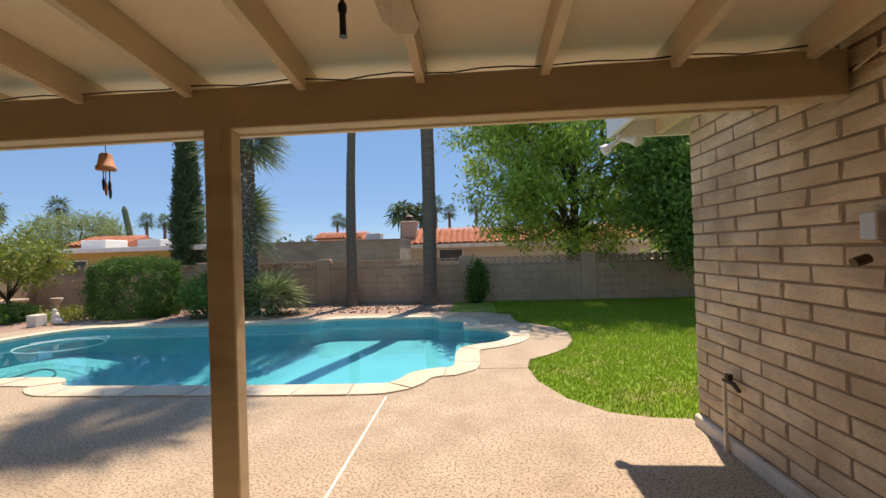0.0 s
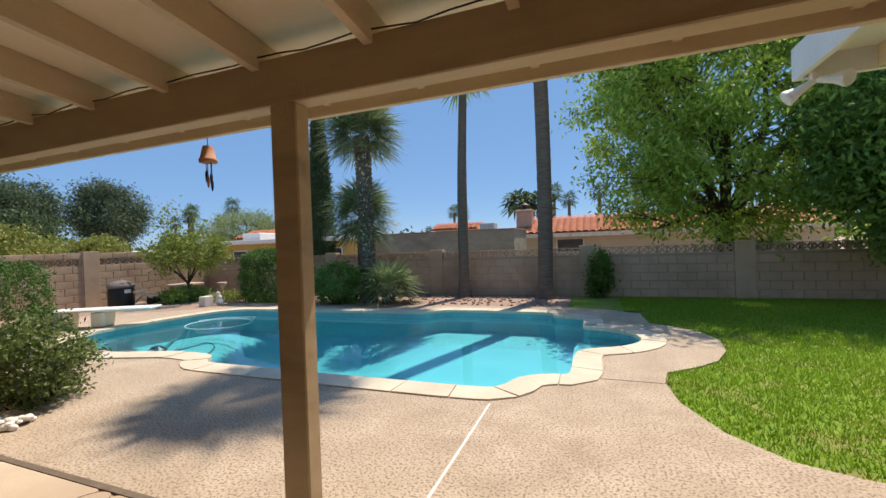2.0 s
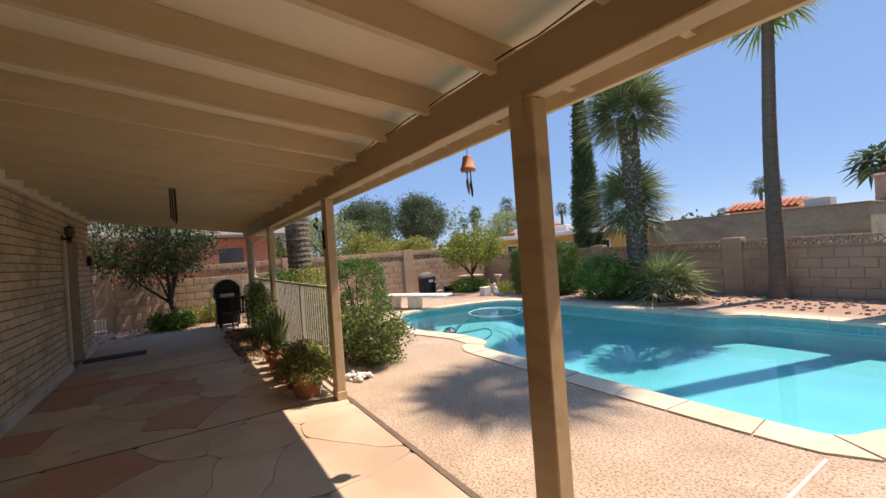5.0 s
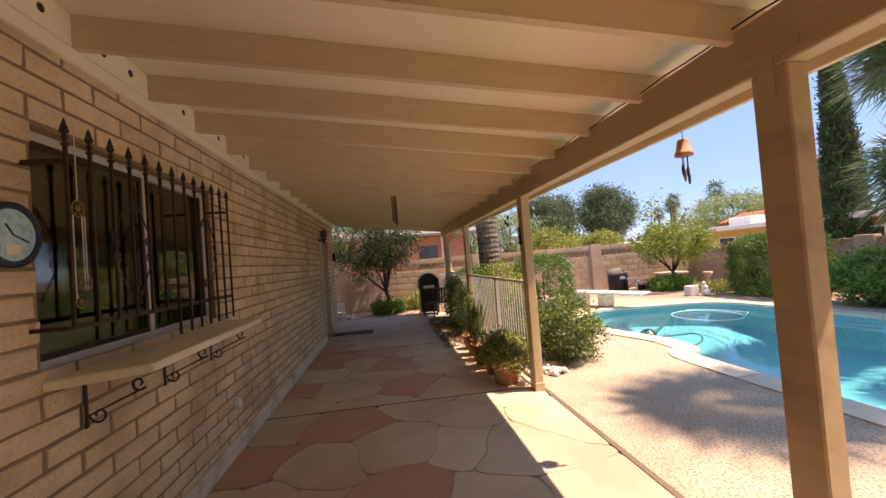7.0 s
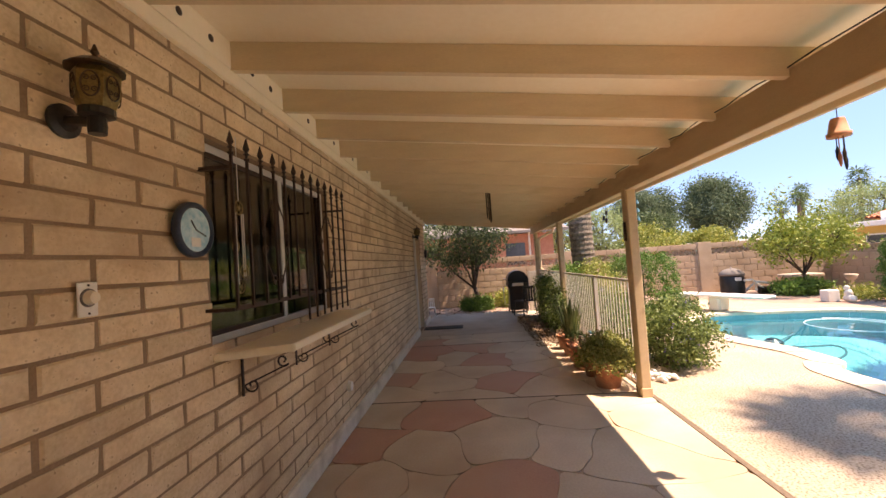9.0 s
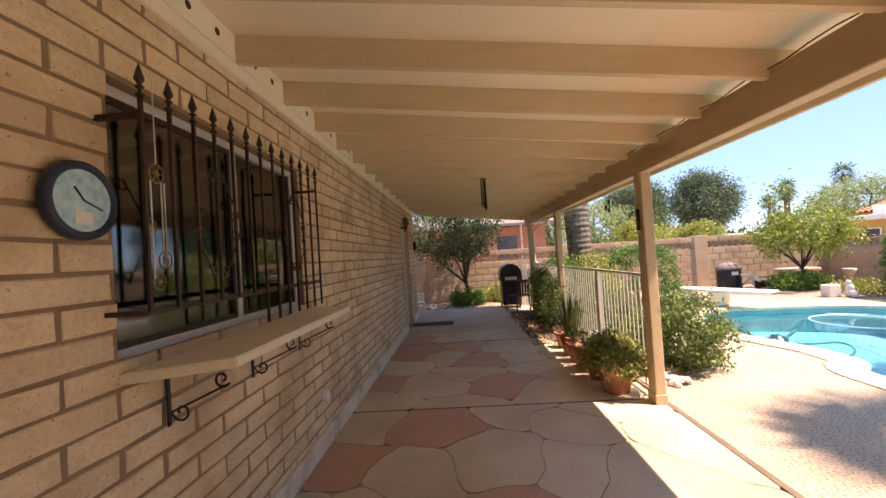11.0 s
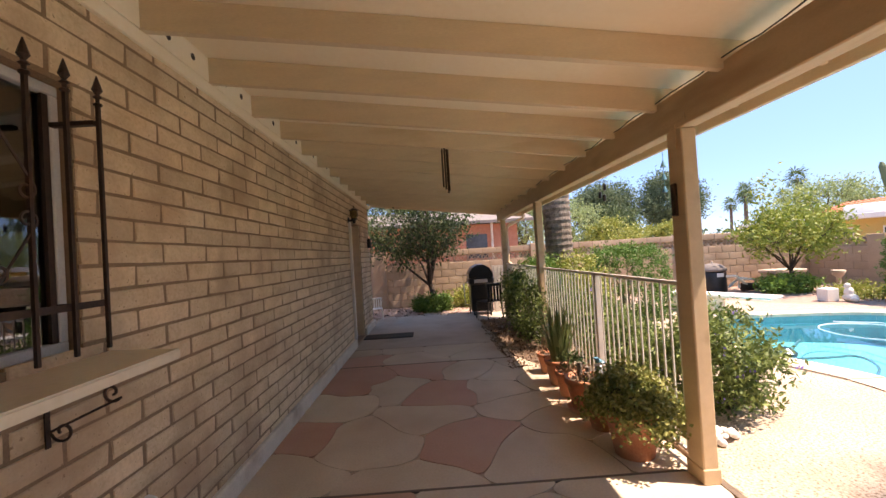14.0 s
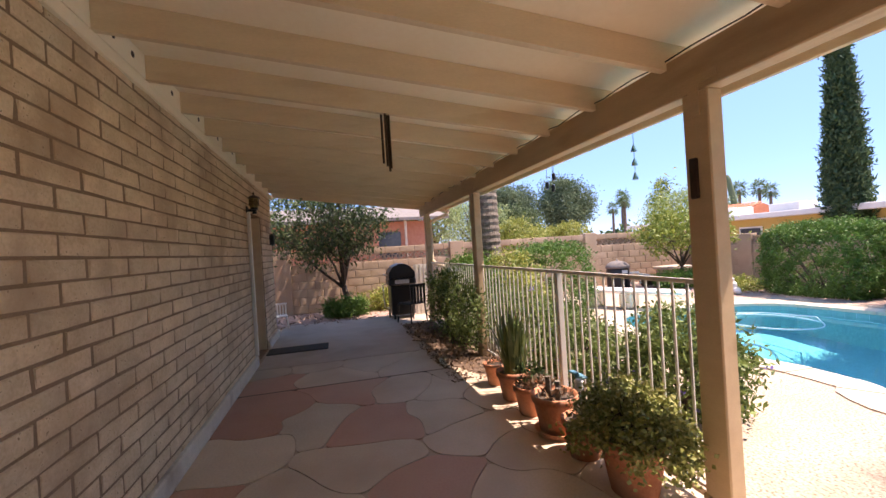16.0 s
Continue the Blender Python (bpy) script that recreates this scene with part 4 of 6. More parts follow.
chim = part("chimney", bm, M_CHIMNEY, hs, "pale brick chimney")
bm = bmesh.new()
lathe(bm, (-3.5, 22.35, 3.15), [(0.18, 0), (0.18, 0.2), (0.26, 0.24), (0.05, 0.36)], 10)
part("chimney_cap", bm, M_IRON, chim)
window_in(hs, -1.8, -0.6, 21.5, 0.9, 1.5)
hs = thing("tile_roof_house", (-10, 31, -0.03), "far house with an orange tile roof", "house")
house_body(hs, -12.0, -8.4, 30.5, 33.0, 2.6, M_CREAM)
tiles(hs, -12.2, -8.2, 30.0, 2.62, 31.6, 3.15)
hs = thing("ochre_house", (-16, 19, -0.03), "low ochre stucco house with a white flat roof", "house")
house_body(hs, -21.0, -9.5, 16.3, 21.0, 1.80, M_YELLOW)
bm = bmesh.new()
box(bm, -21.5, -9.2, 15.7, 21.3, 1.80, 2.0, 0.02)
part("roof", bm, M_WHITE, hs, "white flat roof")
for k in range(4):
    window_in(hs, -17.4 + k * 1.9, -16.6 + k * 1.9, 16.3, 1.05, 1.45)
bm = bmesh.new()
box(bm, -17.6, -16.4, 17.0, 18.2, 2.0, 2.4, 0.03)
part("cooler", bm, M_WHITE, hs, "white rooftop cooler")
bm = bmesh.new()
box(bm, -14.9, -13.8, 17.0, 18.0, 2.0, 2.35, 0.03)
part("air_conditioner", bm, M_ALU, hs, "grey rooftop cooling unit")
hs2 = thing("tile_roof_house", (-22, 25, -0.03), "ochre house with a small orange tile roof", "house")
house_body(hs2, -24.2, -20.8, 23.0, 26.0, 2.35, M_YELLOW)
tiles(hs2, -24.5, -20.6, 22.6, 2.38, 24.4, 2.95)
hs = thing("white_roof_house", (-28, 17, -0.03), "far low house with a white flat roof", "house")
house_body(hs, -33.0, -28.0, 12.5, 24.0, 1.5, M_CREAM)
bm = bmesh.new()
box(bm, -33.3, -27.6, 12.2, 24.3, 1.5, 1.72, 0.02)
part("roof", bm, M_WHITE, hs, "white flat roof")
hs = thing("brick_house", (-21, 2, -0.03), "pinkish brick house with a grey shingle roof", "house")
house_body(hs, -26.0, -19.0, -6.0, 4.2, 2.62, M_PINK)
bm = bmesh.new()
vs = [bm.verts.new(p) for p in ((-18.4, -6.6, 2.62), (-18.4, 4.8, 2.62), (-22.5, 4.8, 3.5), (-22.5, -6.6, 3.5), (-26.6, 4.8, 2.62), (-26.6, -6.6, 2.62))]
bm.faces.new((vs[0], vs[1], vs[2], vs[3]))
bm.faces.new((vs[3], vs[2], vs[4], vs[5]))
got = bmesh.ops.extrude_face_region(bm, geom=list(bm.faces))
bmesh.ops.translate(bm, verts=[v for v in got["geom"] if isinstance(v, bmesh.types.BMVert)], vec=(0, 0, 0.12))
part("roof", bm, M_ROOFG, hs, "grey shingle roof")
bm = bmesh.new()
box(bm, -19.05, -18.97, 2.0, 2.9, 1.2, 2.2, 0.01)
part("window", bm, M_PANE, hs)
bm = bmesh.new()
tube(bm, [(-18.9, 3.1, 0), (-18.9, 3.1, 2.75)], 0.05, 8)
part("downpipe", bm, M_CURB, hs)


def round_tree(name, at, h, rad, green, label, seed, n=70, per=80, leaf=0.3):
    tree(name, (at[0], at[1], -0.03), h * 0.35, (at[0], at[1], h - rad[2]), rad, n, per, leaf, 0.4, (rad[0] * 0.16, rad[1] * 0.16, rad[2] * 0.16), green, M_BARK, label, 0.16, seed, 0.2, 7)


round_tree("pine_tree", (-40, 17.3), 7.2, (2.4, 3.0, 2.3), G_PINE, "dark rounded pine beyond the wall", 81, 130, 190, 0.24)
round_tree("pine_tree", (-40, 23.6), 7.7, (2.2, 3.0, 2.7), G_PINE, "dark rounded pine beyond the wall", 82, 130, 190, 0.24)
round_tree("leafy_tree", (-31, 13.6), 4.2, (1.8, 1.9, 1.5), G_OLIVE, "grey-green tree beyond the wall", 83, 80, 100, 0.2)
round_tree("leafy_tree", (-26, 8.6), 4.6, (1.6, 1.8, 1.7), G_FARPALE, "pale green tree beyond the wall", 84, 70, 80, 0.18)
round_tree("leafy_tree", (-26, 11.5), 2.9, (1.5, 1.6, 1.0), G_ROSE, "yellow-green shrub beyond the wall", 85, 60, 80, 0.2)
round_tree("leafy_tree", (-27, 15.5), 2.6, (1.3, 1.6, 0.8), G_ROSE, "yellow-green shrub beyond the wall", 86, 50, 80, 0.2)
round_tree("leafy_tree", (-24, 5.6), 5.0, (1.6, 1.5, 1.9), G_FARPALE, "pale green tree beyond the wall", 90, 70, 80, 0.18)
round_tree("palo_verde", (-31.5, 30), 5.2, (4.0, 2.2, 1.6), G_FARPALE, "pale feathery tree behind the houses", 87, 110, 90, 0.2)
round_tree("leafy_tree", (8.0, 14.5), 4.5, (2.5, 1.5, 1.9), G_MESQ, "green tree behind the yard wall", 88, 80, 90, 0.16)
cy = thing("cypress", (-11.75, 16.0, -0.03), "tall narrow dark-green cypress", "tree")
rc = np.random.RandomState(40)
hz = rc.uniform(0.3, 7.9, 1500)
rr = 0.52 * np.minimum(1, (8.1 - hz) / 5.2) ** 0.8 * rc.uniform(0.55, 1.08, 1500)
an = rc.uniform(0, 6.283, 1500)
leaves("crown", clumps(np.c_[-11.75 + rr * np.cos(an), 16.0 + rr * np.sin(an), hz], 26, (0.07, 0.07, 0.14), 41), 0.16, 0.3, G_CYPRESS, cy, 42, -1.2)
bm = bmesh.new()
tube(bm, [(-11.75, 16, -0.03), (-11.75, 16, 7.6)], [0.16, 0.03], 8)
part("trunk", bm, M_BARK, cy)
sag = thing("saguaro", (-27.2, 30, -0.03), "leaning columnar cactus behind the houses", "cactus")
bm = bmesh.new()
tube(bm, [(-26.7, 30, -0.03), (-26.9, 30, 3.5), (-27.3, 30, 5.4), (-27.35, 30, 5.7)], [0.2, 0.22, 0.2, 0.08], 12)
part("stem", bm, G_PINE, sag)

# far palms: one built, the rest copied
fp = thing("far_palm", (-17, 50, -0.03), "distant tall palm above the rooftops", "palm tree", "far palms")
part("trunk", palm_trunk((-17, 50, -0.03), (-17, 50, 5.6), 0.2, 0.15, 3, 0.3, 0.05, 8), M_PALMT, fp)
part_mesh("crown", crown_mesh((-17, 50, 5.7), 0.95, 26, 3, -0.8, 1.0, 8), G_FAR, fp)
for x, y, s in ((-54.9, 50, 1.55), (-64, 50, 1.5), (-42.5, 50, 1.15), (-40, 50, 1.12), (-45, 34.9, 1.02), (-45, 33.2, 0.88), (-15.8, 50, 0.95), (-47, 41, 1.0), (-5.0, 55, 1.35), (0.5, 55, 1.3), (-44, 46, 1.0), (-3.2, 56, 1.2), (-21.5, 52, 0.62), (-38, 49, 1.0)):
    o = copy_thing(fp, Matrix.Translation((x, y, -0.03)))
    o.scale = (s, s, s)
dp = thing("date_palm", (-8.7, 50, -0.03), "distant feathery date palm above the tile roof", "palm tree", "far palms")
part("trunk", palm_trunk((-8.7, 50, -0.03), (-8.7, 50, 6.0), 0.35, 0.3, 3, 0.3, 0.05, 8), M_PALMT, dp)
part_mesh("crown", crown_mesh((-8.7, 50, 6.1), 2.4, 34, 8, -0.45, 1.0, 7, 0.5, 0.35), G_FAR, dp)
o = copy_thing(dp, Matrix.Translation((-6.6, 52, -0.03)))
bd = thing("distant_greenery", (0, 90, -0.03), "low band of distant trees and shrubs", "trees", kind="stuff")
rb = np.random.RandomState(55)
aa = rb.uniform(radians(60), radians(215), 1500)
dd = rb.uniform(70, 95, 1500)
pts = np.c_[np.cos(aa) * dd, np.sin(aa) * dd, rb.uniform(0.2, 1.0, 1500) ** 1.3 * (3.0 + 1.2 * np.sin(aa * 17) + 0.8 * np.sin(aa * 41))]
leaves("foliage", clumps(pts, 14, (0.9, 0.9, 0.4), 56), 0.9, 0.5, G_FAR, bd, 57)

# ---- patio things ----
M_BLACK = mat("black_enamel", (0.012, 0.012, 0.013), (0.03, 0.03, 0.03), 0.35, 8, 90, 0.1)
M_BRASS = mat("aged_brass", (0.17, 0.12, 0.05), (0.34, 0.25, 0.11), 0.45, 14, 90, 0.5, metal=0.6)
M_FENCE = mat("fence_paint", (0.62, 0.58, 0.51), (0.72, 0.68, 0.61), 0.5, 8, 80, 0.15)
M_CREAMP = mat("cream_paint", (0.74, 0.66, 0.52), (0.83, 0.75, 0.61), 0.45, 3, 40, 0.15)
M_BLADE = mat("oak_blade", (0.42, 0.25, 0.12), (0.60, 0.39, 0.20), 0.45, 5, 40, 0.2, stretch=(14, 1.5, 3))
M_ROCK = mat("white_quartz", (0.66, 0.62, 0.57), (0.84, 0.81, 0.77), 0.8, 7, 50, 0.6, local=True)
M_DIAL = mat("clock_dial", (0.16, 0.47, 0.62), (0.62, 0.80, 0.86), 0.5, 9, 40, 0.0)
M_NAVY = mat("navy_rim", (0.015, 0.03, 0.06), (0.03, 0.05, 0.09), 0.3, 6, 60, 0.05)
M_CHIME = mat("dark_bronze", (0.06, 0.04, 0.03), (0.12, 0.08, 0.05), 0.4, 12, 60, 0.1, metal=0.7)
M_TEAL = mat("blue_glass", (0.05, 0.16, 0.22), (0.15, 0.35, 0.42), 0.25, 12, 60, 0.1)
M_FELT = mat("dark_mat", (0.05, 0.045, 0.04), (0.10, 0.085, 0.075), 0.95, 20, 150, 0.6)
M_STATUE = mat("white_cast_stone", (0.60, 0.57, 0.52), (0.76, 0.73, 0.68), 0.85, 9, 60, 0.5)
M_POLY = mat("white_hose", (0.42, 0.62, 0.66), (0.55, 0.72, 0.75), 0.5, 6, 40, 0.1)
M_SCREEN = clear("insect_screen", (0.40, 0.39, 0.36), 0.06)


def coil(centre, r, turns, start, u, v, n=22, inner=0.25):
    """Points of a flat spiral round a centre, in the plane of u and v."""
    out = []
    for k in range(n + 1):
        f = k / n
        a = start + turns * 2 * math.pi * f
        rr = r * (1 - (1 - inner) * f)
        out.append(Vector(centre) + Vector(u) * rr * math.cos(a) + Vector(v) * rr * math.sin(a))
    return out


UX, UZ, UY = Vector((1, 0, 0)), Vector((0, 0, 1)), Vector((0, 1, 0))
# sliding window
wy = WALL_Y - 0.09
win = thing("window_1", (-2.6, wy, 1.15), "aluminium sliding window with a dark insect screen", "window", kind="structure")
bm = bmesh.new()
x0, x1, z0, z1 = WIN[0] + 0.002, WIN[1] - 0.002, WIN[2] + 0.002, WIN[3] - 0.002
for a in ((x0, x1, z0, z0 + 0.04), (x0, x1, z1 - 0.04, z1), (x0, x0 + 0.035, z0 + 0.04, z1 - 0.04), (x1 - 0.035, x1, z0 + 0.04, z1 - 0.04), (-2.68, -2.635, z0 + 0.04, z1 - 0.04)):
    box(bm, a[0], a[1], wy - 0.03, wy + 0.03, a[2], a[3], 0.004)
part("window_frame", bm, M_ALU, win)
bm = bmesh.new()
box(bm, x0 + 0.035, -2.68, wy - 0.004, wy + 0.004, z0 + 0.04, z1 - 0.04)
part("pane", bm, M_GLASS, win)
bm = bmesh.new()
box(bm, -2.635, x1 - 0.035, wy - 0.014, wy - 0.006, z0 + 0.04, z1 - 0.04)
part("pane", bm, M_GLASS, win)
bm = bmesh.new()
box(bm, -2.635, x1 - 0.035, wy + 0.012, wy + 0.014, z0 + 0.04, z1 - 0.04)
part("insect_screen", bm, M_SCREEN, win, "dark mesh insect screen")
bm = bmesh.new()
for a in ((-2.635, x1 - 0.035, z0 + 0.04, z0 + 0.065), (-2.635, x1 - 0.035, z1 - 0.065, z1 - 0.04), (-2.635, -2.612, z0 + 0.04, z1 - 0.04), (x0 + 0.035, x0 + 0.06, z0 + 0.04, z1 - 0.04), (-2.705, -2.68, z0 + 0.04, z1 - 0.04)):
    box(bm, a[0], a[1], wy + 0.008, wy + 0.022, a[2], a[3])
part("sash", bm, M_IRON, win, "dark sash frame")

# iron grille
gy = -0.67
gr = thing("window_grille", (-2.4, gy, 1.18), "brown wrought-iron window grille with spear points and scrolls", "window grille")
BARS = [-1.735 - 0.1355 * i for i in range(13)]
bm = bmesh.new()
box(bm, -0.006, 0.006, -0.006, 0.006, 0.0, 0.90)
bar_me = bpy.data.meshes.new("bar")
bm.to_mesh(bar_me)
bm.free()
bar_me.materials.append(M_IRON)
bm = bmesh.new()
lathe(bm, (0, 0, 0.90), [(0.006, 0), (0.014, 0.004), (0.014, 0.012), (0.006, 0.016), (0.007, 0.03), (0.015, 0.035), (0.006, 0.045), (0.017, 0.062), (0.002, 0.115)], 8)
tip_me = bpy.data.meshes.new("spear_point")
bm.to_mesh(tip_me)
bm.free()
tip_me.materials.append(M_IRON)
for i, x in enumerate(BARS):
    low = 1.17 if i > 5 else 1.335
    b = new("bar", bar_me)
    b.parent = gr
    b.location = Vector((x, gy, low)) - ORIGIN[gr.name]
    b.scale = (1, 1, (2.055 - low) / 0.9)
    p = new("spear_point", tip_me)
    p.parent = b
    p.location = (0, 0, 0.9 * (1 - 0.9 / (2.055 - low)))
    p.scale = (1, 1, 0.9 / (2.055 - low))
bm = bmesh.new()
box(bm, BARS[-1], BARS[0], gy - 0.010, gy - 0.0065, 1.323, 1.347)
part("rail", bm, M_IRON, gr)
for z in (1.335, 2.0):
    for x in (BARS[-1], BARS[0]):
        bm = bmesh.new()
        box(bm, x - 0.012, x + 0.012, WALL_Y - 0.02, gy - 0.0105, z - 0.012, z + 0.004)
        part("return_bar", bm, M_IRON, gr)
for c in (BARS[3], BARS[9]):
    for sx in (-1, 1):
        for sz in (-1, 1):
            a = coil((c + sx * 0.035, gy, 1.66 + sz * 0.205), 0.03, 1.2, math.pi / 2 if sz > 0 else -math.pi / 2, UX * sx, UZ)
            b = coil((c + sx * 0.125, gy, 1.66 + sz * 0.045), 0.03, -1.2, 0.4, UX * sx, UZ * sz)
            bm = bmesh.new()
            tube(bm, a[::-1] + b, 0.0042, 5)
            part("scroll", bm, M_IRON, gr)

# serving shelf with scroll brackets
sh = thing("window_shelf", (-2.6, -0.66, 1.12), "cream-painted wooden serving shelf below the window", "shelf")
bm = bmesh.new()
loop = [(-1.76, WALL_Y), (-1.93, -0.50), (-3.50, -0.50), (-3.56, WALL_Y)]
lo, hi = [bm.verts.new((x, y, 1.085)) for x, y in loop], [bm.verts.new((x, y, 1.125)) for x, y in loop]
bm.faces.new(lo)
bm.faces.new(hi[::-1])
for k in range(4):
    bm.faces.new((lo[k], lo[(k + 1) % 4], hi[(k + 1) % 4], hi[k]))
bmesh.ops.recalc_face_normals(bm, faces=bm.faces)
bmesh.ops.bevel(bm, geom=list(bm.edges), offset=0.006, segments=2, affect="EDGES")
part("board", bm, M_CREAMP, sh, "smooth cream board")
for x in (-1.98, -2.62, -3.26):
    bm = bmesh.new()
    box(bm, x - 0.009, x + 0.009, WALL_Y + 0.006, WALL_Y + 0.012, 0.86, 1.085)
    tube(bm, coil((x, WALL_Y + 0.06, 0.915), 0.04, 1.1, math.pi, UY, UZ)[::-1] + coil((x, WALL_Y + 0.23, 1.035), 0.035, -1.1, -0.6, UY, UZ), 0.005, 6)
    box(bm, x - 0.009, x + 0.009, WALL_Y + 0.012, -0.53, 1.079, 1.085)
    part("bracket", bm, M_IRON, sh, "scrolled iron bracket")

# indoor sun-catcher
ct = thing("sun_catcher", (-2.0, -0.70, 1.85), "hanging mobile of metal discs on rods", "wind chime")
bm = bmesh.new()
tube(bm, [(-1.83, -0.70, 2.17), (-1.83, -0.70, 1.90), (-1.83, -0.70, 1.85)], 0.0022, 5)
part("cord", bm, M_ALU, ct)
for x, z, rr in ((-1.83, 1.818, 0.034), (-1.79, 1.626, 0.026), (-1.855, 1.507, 0.032), (-1.823, 1.429, 0.028)):
    bm = bmesh.new()
    tube(bm, coil((x, -0.70, z), rr, 1.0, 0, UX, UZ, 20, 1.0), 0.003, 5)
    for q in range(3):
        a = math.pi * q / 3
        d = (UX * math.cos(a) + UZ * math.sin(a)) * rr
        c = Vector((x, -0.70, z))
        tube(bm, [c - d, c + d], 0.0018, 4)
    tube(bm, [(x, -0.703, z), (x, -0.697, z)], rr * 0.3, 10)
    part("disc", bm, M_BRASS, ct)
for x in (-1.80, -1.85, -1.865):
    bm = bmesh.new()
    tube(bm, [(x, -0.70, 1.79), (x, -0.70, 1.48 if x < -1.81 else 1.44)], 0.003, 6)
    part("rod", bm, M_ALU, ct)


def tilted_disc(name, t, centre, r0, r1, d0, d1, material, label="", n=28):
    """A ring or disc standing on the house wall, facing +y."""
    bm = bmesh.new()
    lathe(bm, (0, 0, 0), [(r0, d0), (r1, d1)], n)
    bm.transform(Matrix.Translation(centre) @ Matrix.Rotation(-math.pi / 2, 4, "X"))
    return part(name, bm, material, t, label, False)


ck = thing("wall_clock", (-1.63, WALL_Y, 1.70), "round wall clock with a navy rim and sky-blue dial", "clock")
bm = bmesh.new()
lathe(bm, (0, 0, 0), [(0.11, 0.0), (0.125, 0.012), (0.122, 0.034), (0.108, 0.042), (0.098, 0.034), (0.097, 0.028)], 36)
bm.transform(Matrix.Translation((-1.63, WALL_Y + 0.006, 1.70)) @ Matrix.Rotation(-math.pi / 2, 4, "X"))
part("rim", bm, M_NAVY, ck, "dark navy rim", True)
tilted_disc("dial", ck, (-1.63, WALL_Y + 0.0065, 1.70), 0.097, 0.097, 0.028, 0.0295, M_DIAL, "pale blue dial with clouds")
bm = bmesh.new()
box(bm, -1.66, -1.60, WALL_Y + 0.036, WALL_Y + 0.0375, 1.625, 1.665, 0.0)
part("cloud", bm, M_WHITE, ck, "white cloud on the dial")
for dx, dz, l in ((0.6, 0.8, 0.05), (-0.9, -0.35, 0.07)):
    bm = bmesh.new()
    tube(bm, [(-1.63, WALL_Y + 0.039, 1.70), (-1.63 + dx * l, WALL_Y + 0.039, 1.70 + dz * l)], 0.003, 5)
    part("clock_hand", bm, M_BLACK, ck)


def lantern(at, s, label):
    x, y, z = at
    t = thing("wall_lantern", at, label, "wall lamp")
    bm = bmesh.new()
    lathe(bm, (0, 0, 0), [(0.062 * s, 0), (0.062 * s, 0.012 * s), (0.04 * s, 0.022 * s)], 20)
    bm.transform(Matrix.Translation((x, WALL_Y + 0.004, z - 0.10 * s)) @ Matrix.Rotation(-math.pi / 2, 4, "X"))
    part("back_plate", bm, M_BLACK, t)
    bm = bmesh.new()
    tube(bm, [(x, WALL_Y + 0.015, z - 0.10 * s), (x, y - 0.02, z - 0.11 * s), (x, y, z - 0.10 * s)], 0.02 * s, 8)
    lathe(bm, (x, y, z - 0.16 * s), [(0.028 * s, 0), (0.03 * s, 0.03 * s), (0.028 * s, 0.06 * s), (0.055 * s, 0.065 * s), (0.055 * s, 0.09 * s)], 14)
    part("arm", bm, M_BLACK, t)
    bm = bmesh.new()
    lathe(bm, (x, y, z - 0.07 * s), [(0.055 * s, 0), (0.072 * s, 0.05 * s), (0.075 * s, 0.12 * s), (0.066 * s, 0.14 * s)], 6)
    sh_ = part("shade", bm, M_BRASS, t, "pierced brass lantern shade")
    for k in range(6):
        a = radians(30 + 60 * k)
        c = Vector((x, y, z)) + Vector((math.cos(a), math.sin(a), 0)) * 0.0655 * s
        u = Vector((-math.sin(a), math.cos(a), 0))
        bm = bmesh.new()
        ring = [c + u * 0.026 * s * math.cos(q) + UZ * 0.045 * s * math.sin(q) for q in (2 * math.pi * i / 18 for i in range(19))]
        tube(bm, ring, 0.003 * s, 4)
        for dz in (-0.02, 0.02):
            for su in (-1, 1):
                tube(bm, coil(c + UZ * dz * s + u * su * 0.011 * s, 0.011 * s, 1.3, 0, u * su, UZ, 12), 0.002 * s, 4)
        part("filigree", bm, M_CHIME, sh_)
    bm = bmesh.new()
    lathe(bm, (x, y, z + 0.07 * s), [(0.09 * s, 0), (0.088 * s, 0.008 * s), (0.05 * s, 0.035 * s), (0.014 * s, 0.045 * s), (0.008 * s, 0.06 * s), (0.014 * s, 0.07 * s), (0.003 * s, 0.10 * s)], 12)
    part("cap", bm, M_CHIME, t)
    return t


lantern((-1.085, WALL_Y + 0.12, 2.085), 0.86, "black and brass wall lantern with filigree panels")
lantern((-8.55, WALL_Y + 0.10, 2.18), 0.9, "dark wall lantern beside the door")

sw = thing("wall_switch", (-1.14, WALL_Y + 0.006, 1.44), "weathered grey outdoor switch plate with a round cover", "switch")
bm = bmesh.new()
box(bm, -1.175, -1.105, WALL_Y + 0.006, WALL_Y + 0.014, 1.385, 1.495, 0.003)
part("plate", bm, M_WHITE, sw)
tilted_disc("collar", sw, (-1.14, WALL_Y + 0.014, 1.445), 0.03, 0.028, 0.0, 0.004, M_ROOFG)
tilted_disc("knob", sw, (-1.14, WALL_Y + 0.018, 1.445), 0.024, 0.018, 0.0, 0.02, M_CREAMP)
for z in (1.395, 1.485):
    tilted_disc("screw", sw, (-1.14, WALL_Y + 0.014, z), 0.004, 0.004, 0.0, 0.002, M_IRON, "", 8)
cv = thing("wall_vent_cover", (-3.7, WALL_Y + 0.006, 0.39), "small white round cap low on the wall", "pipe cap")
tilted_disc("cap", cv, (-3.7, WALL_Y + 0.006, 0.39), 0.05, 0.042, 0.0, 0.03, M_WHITE)

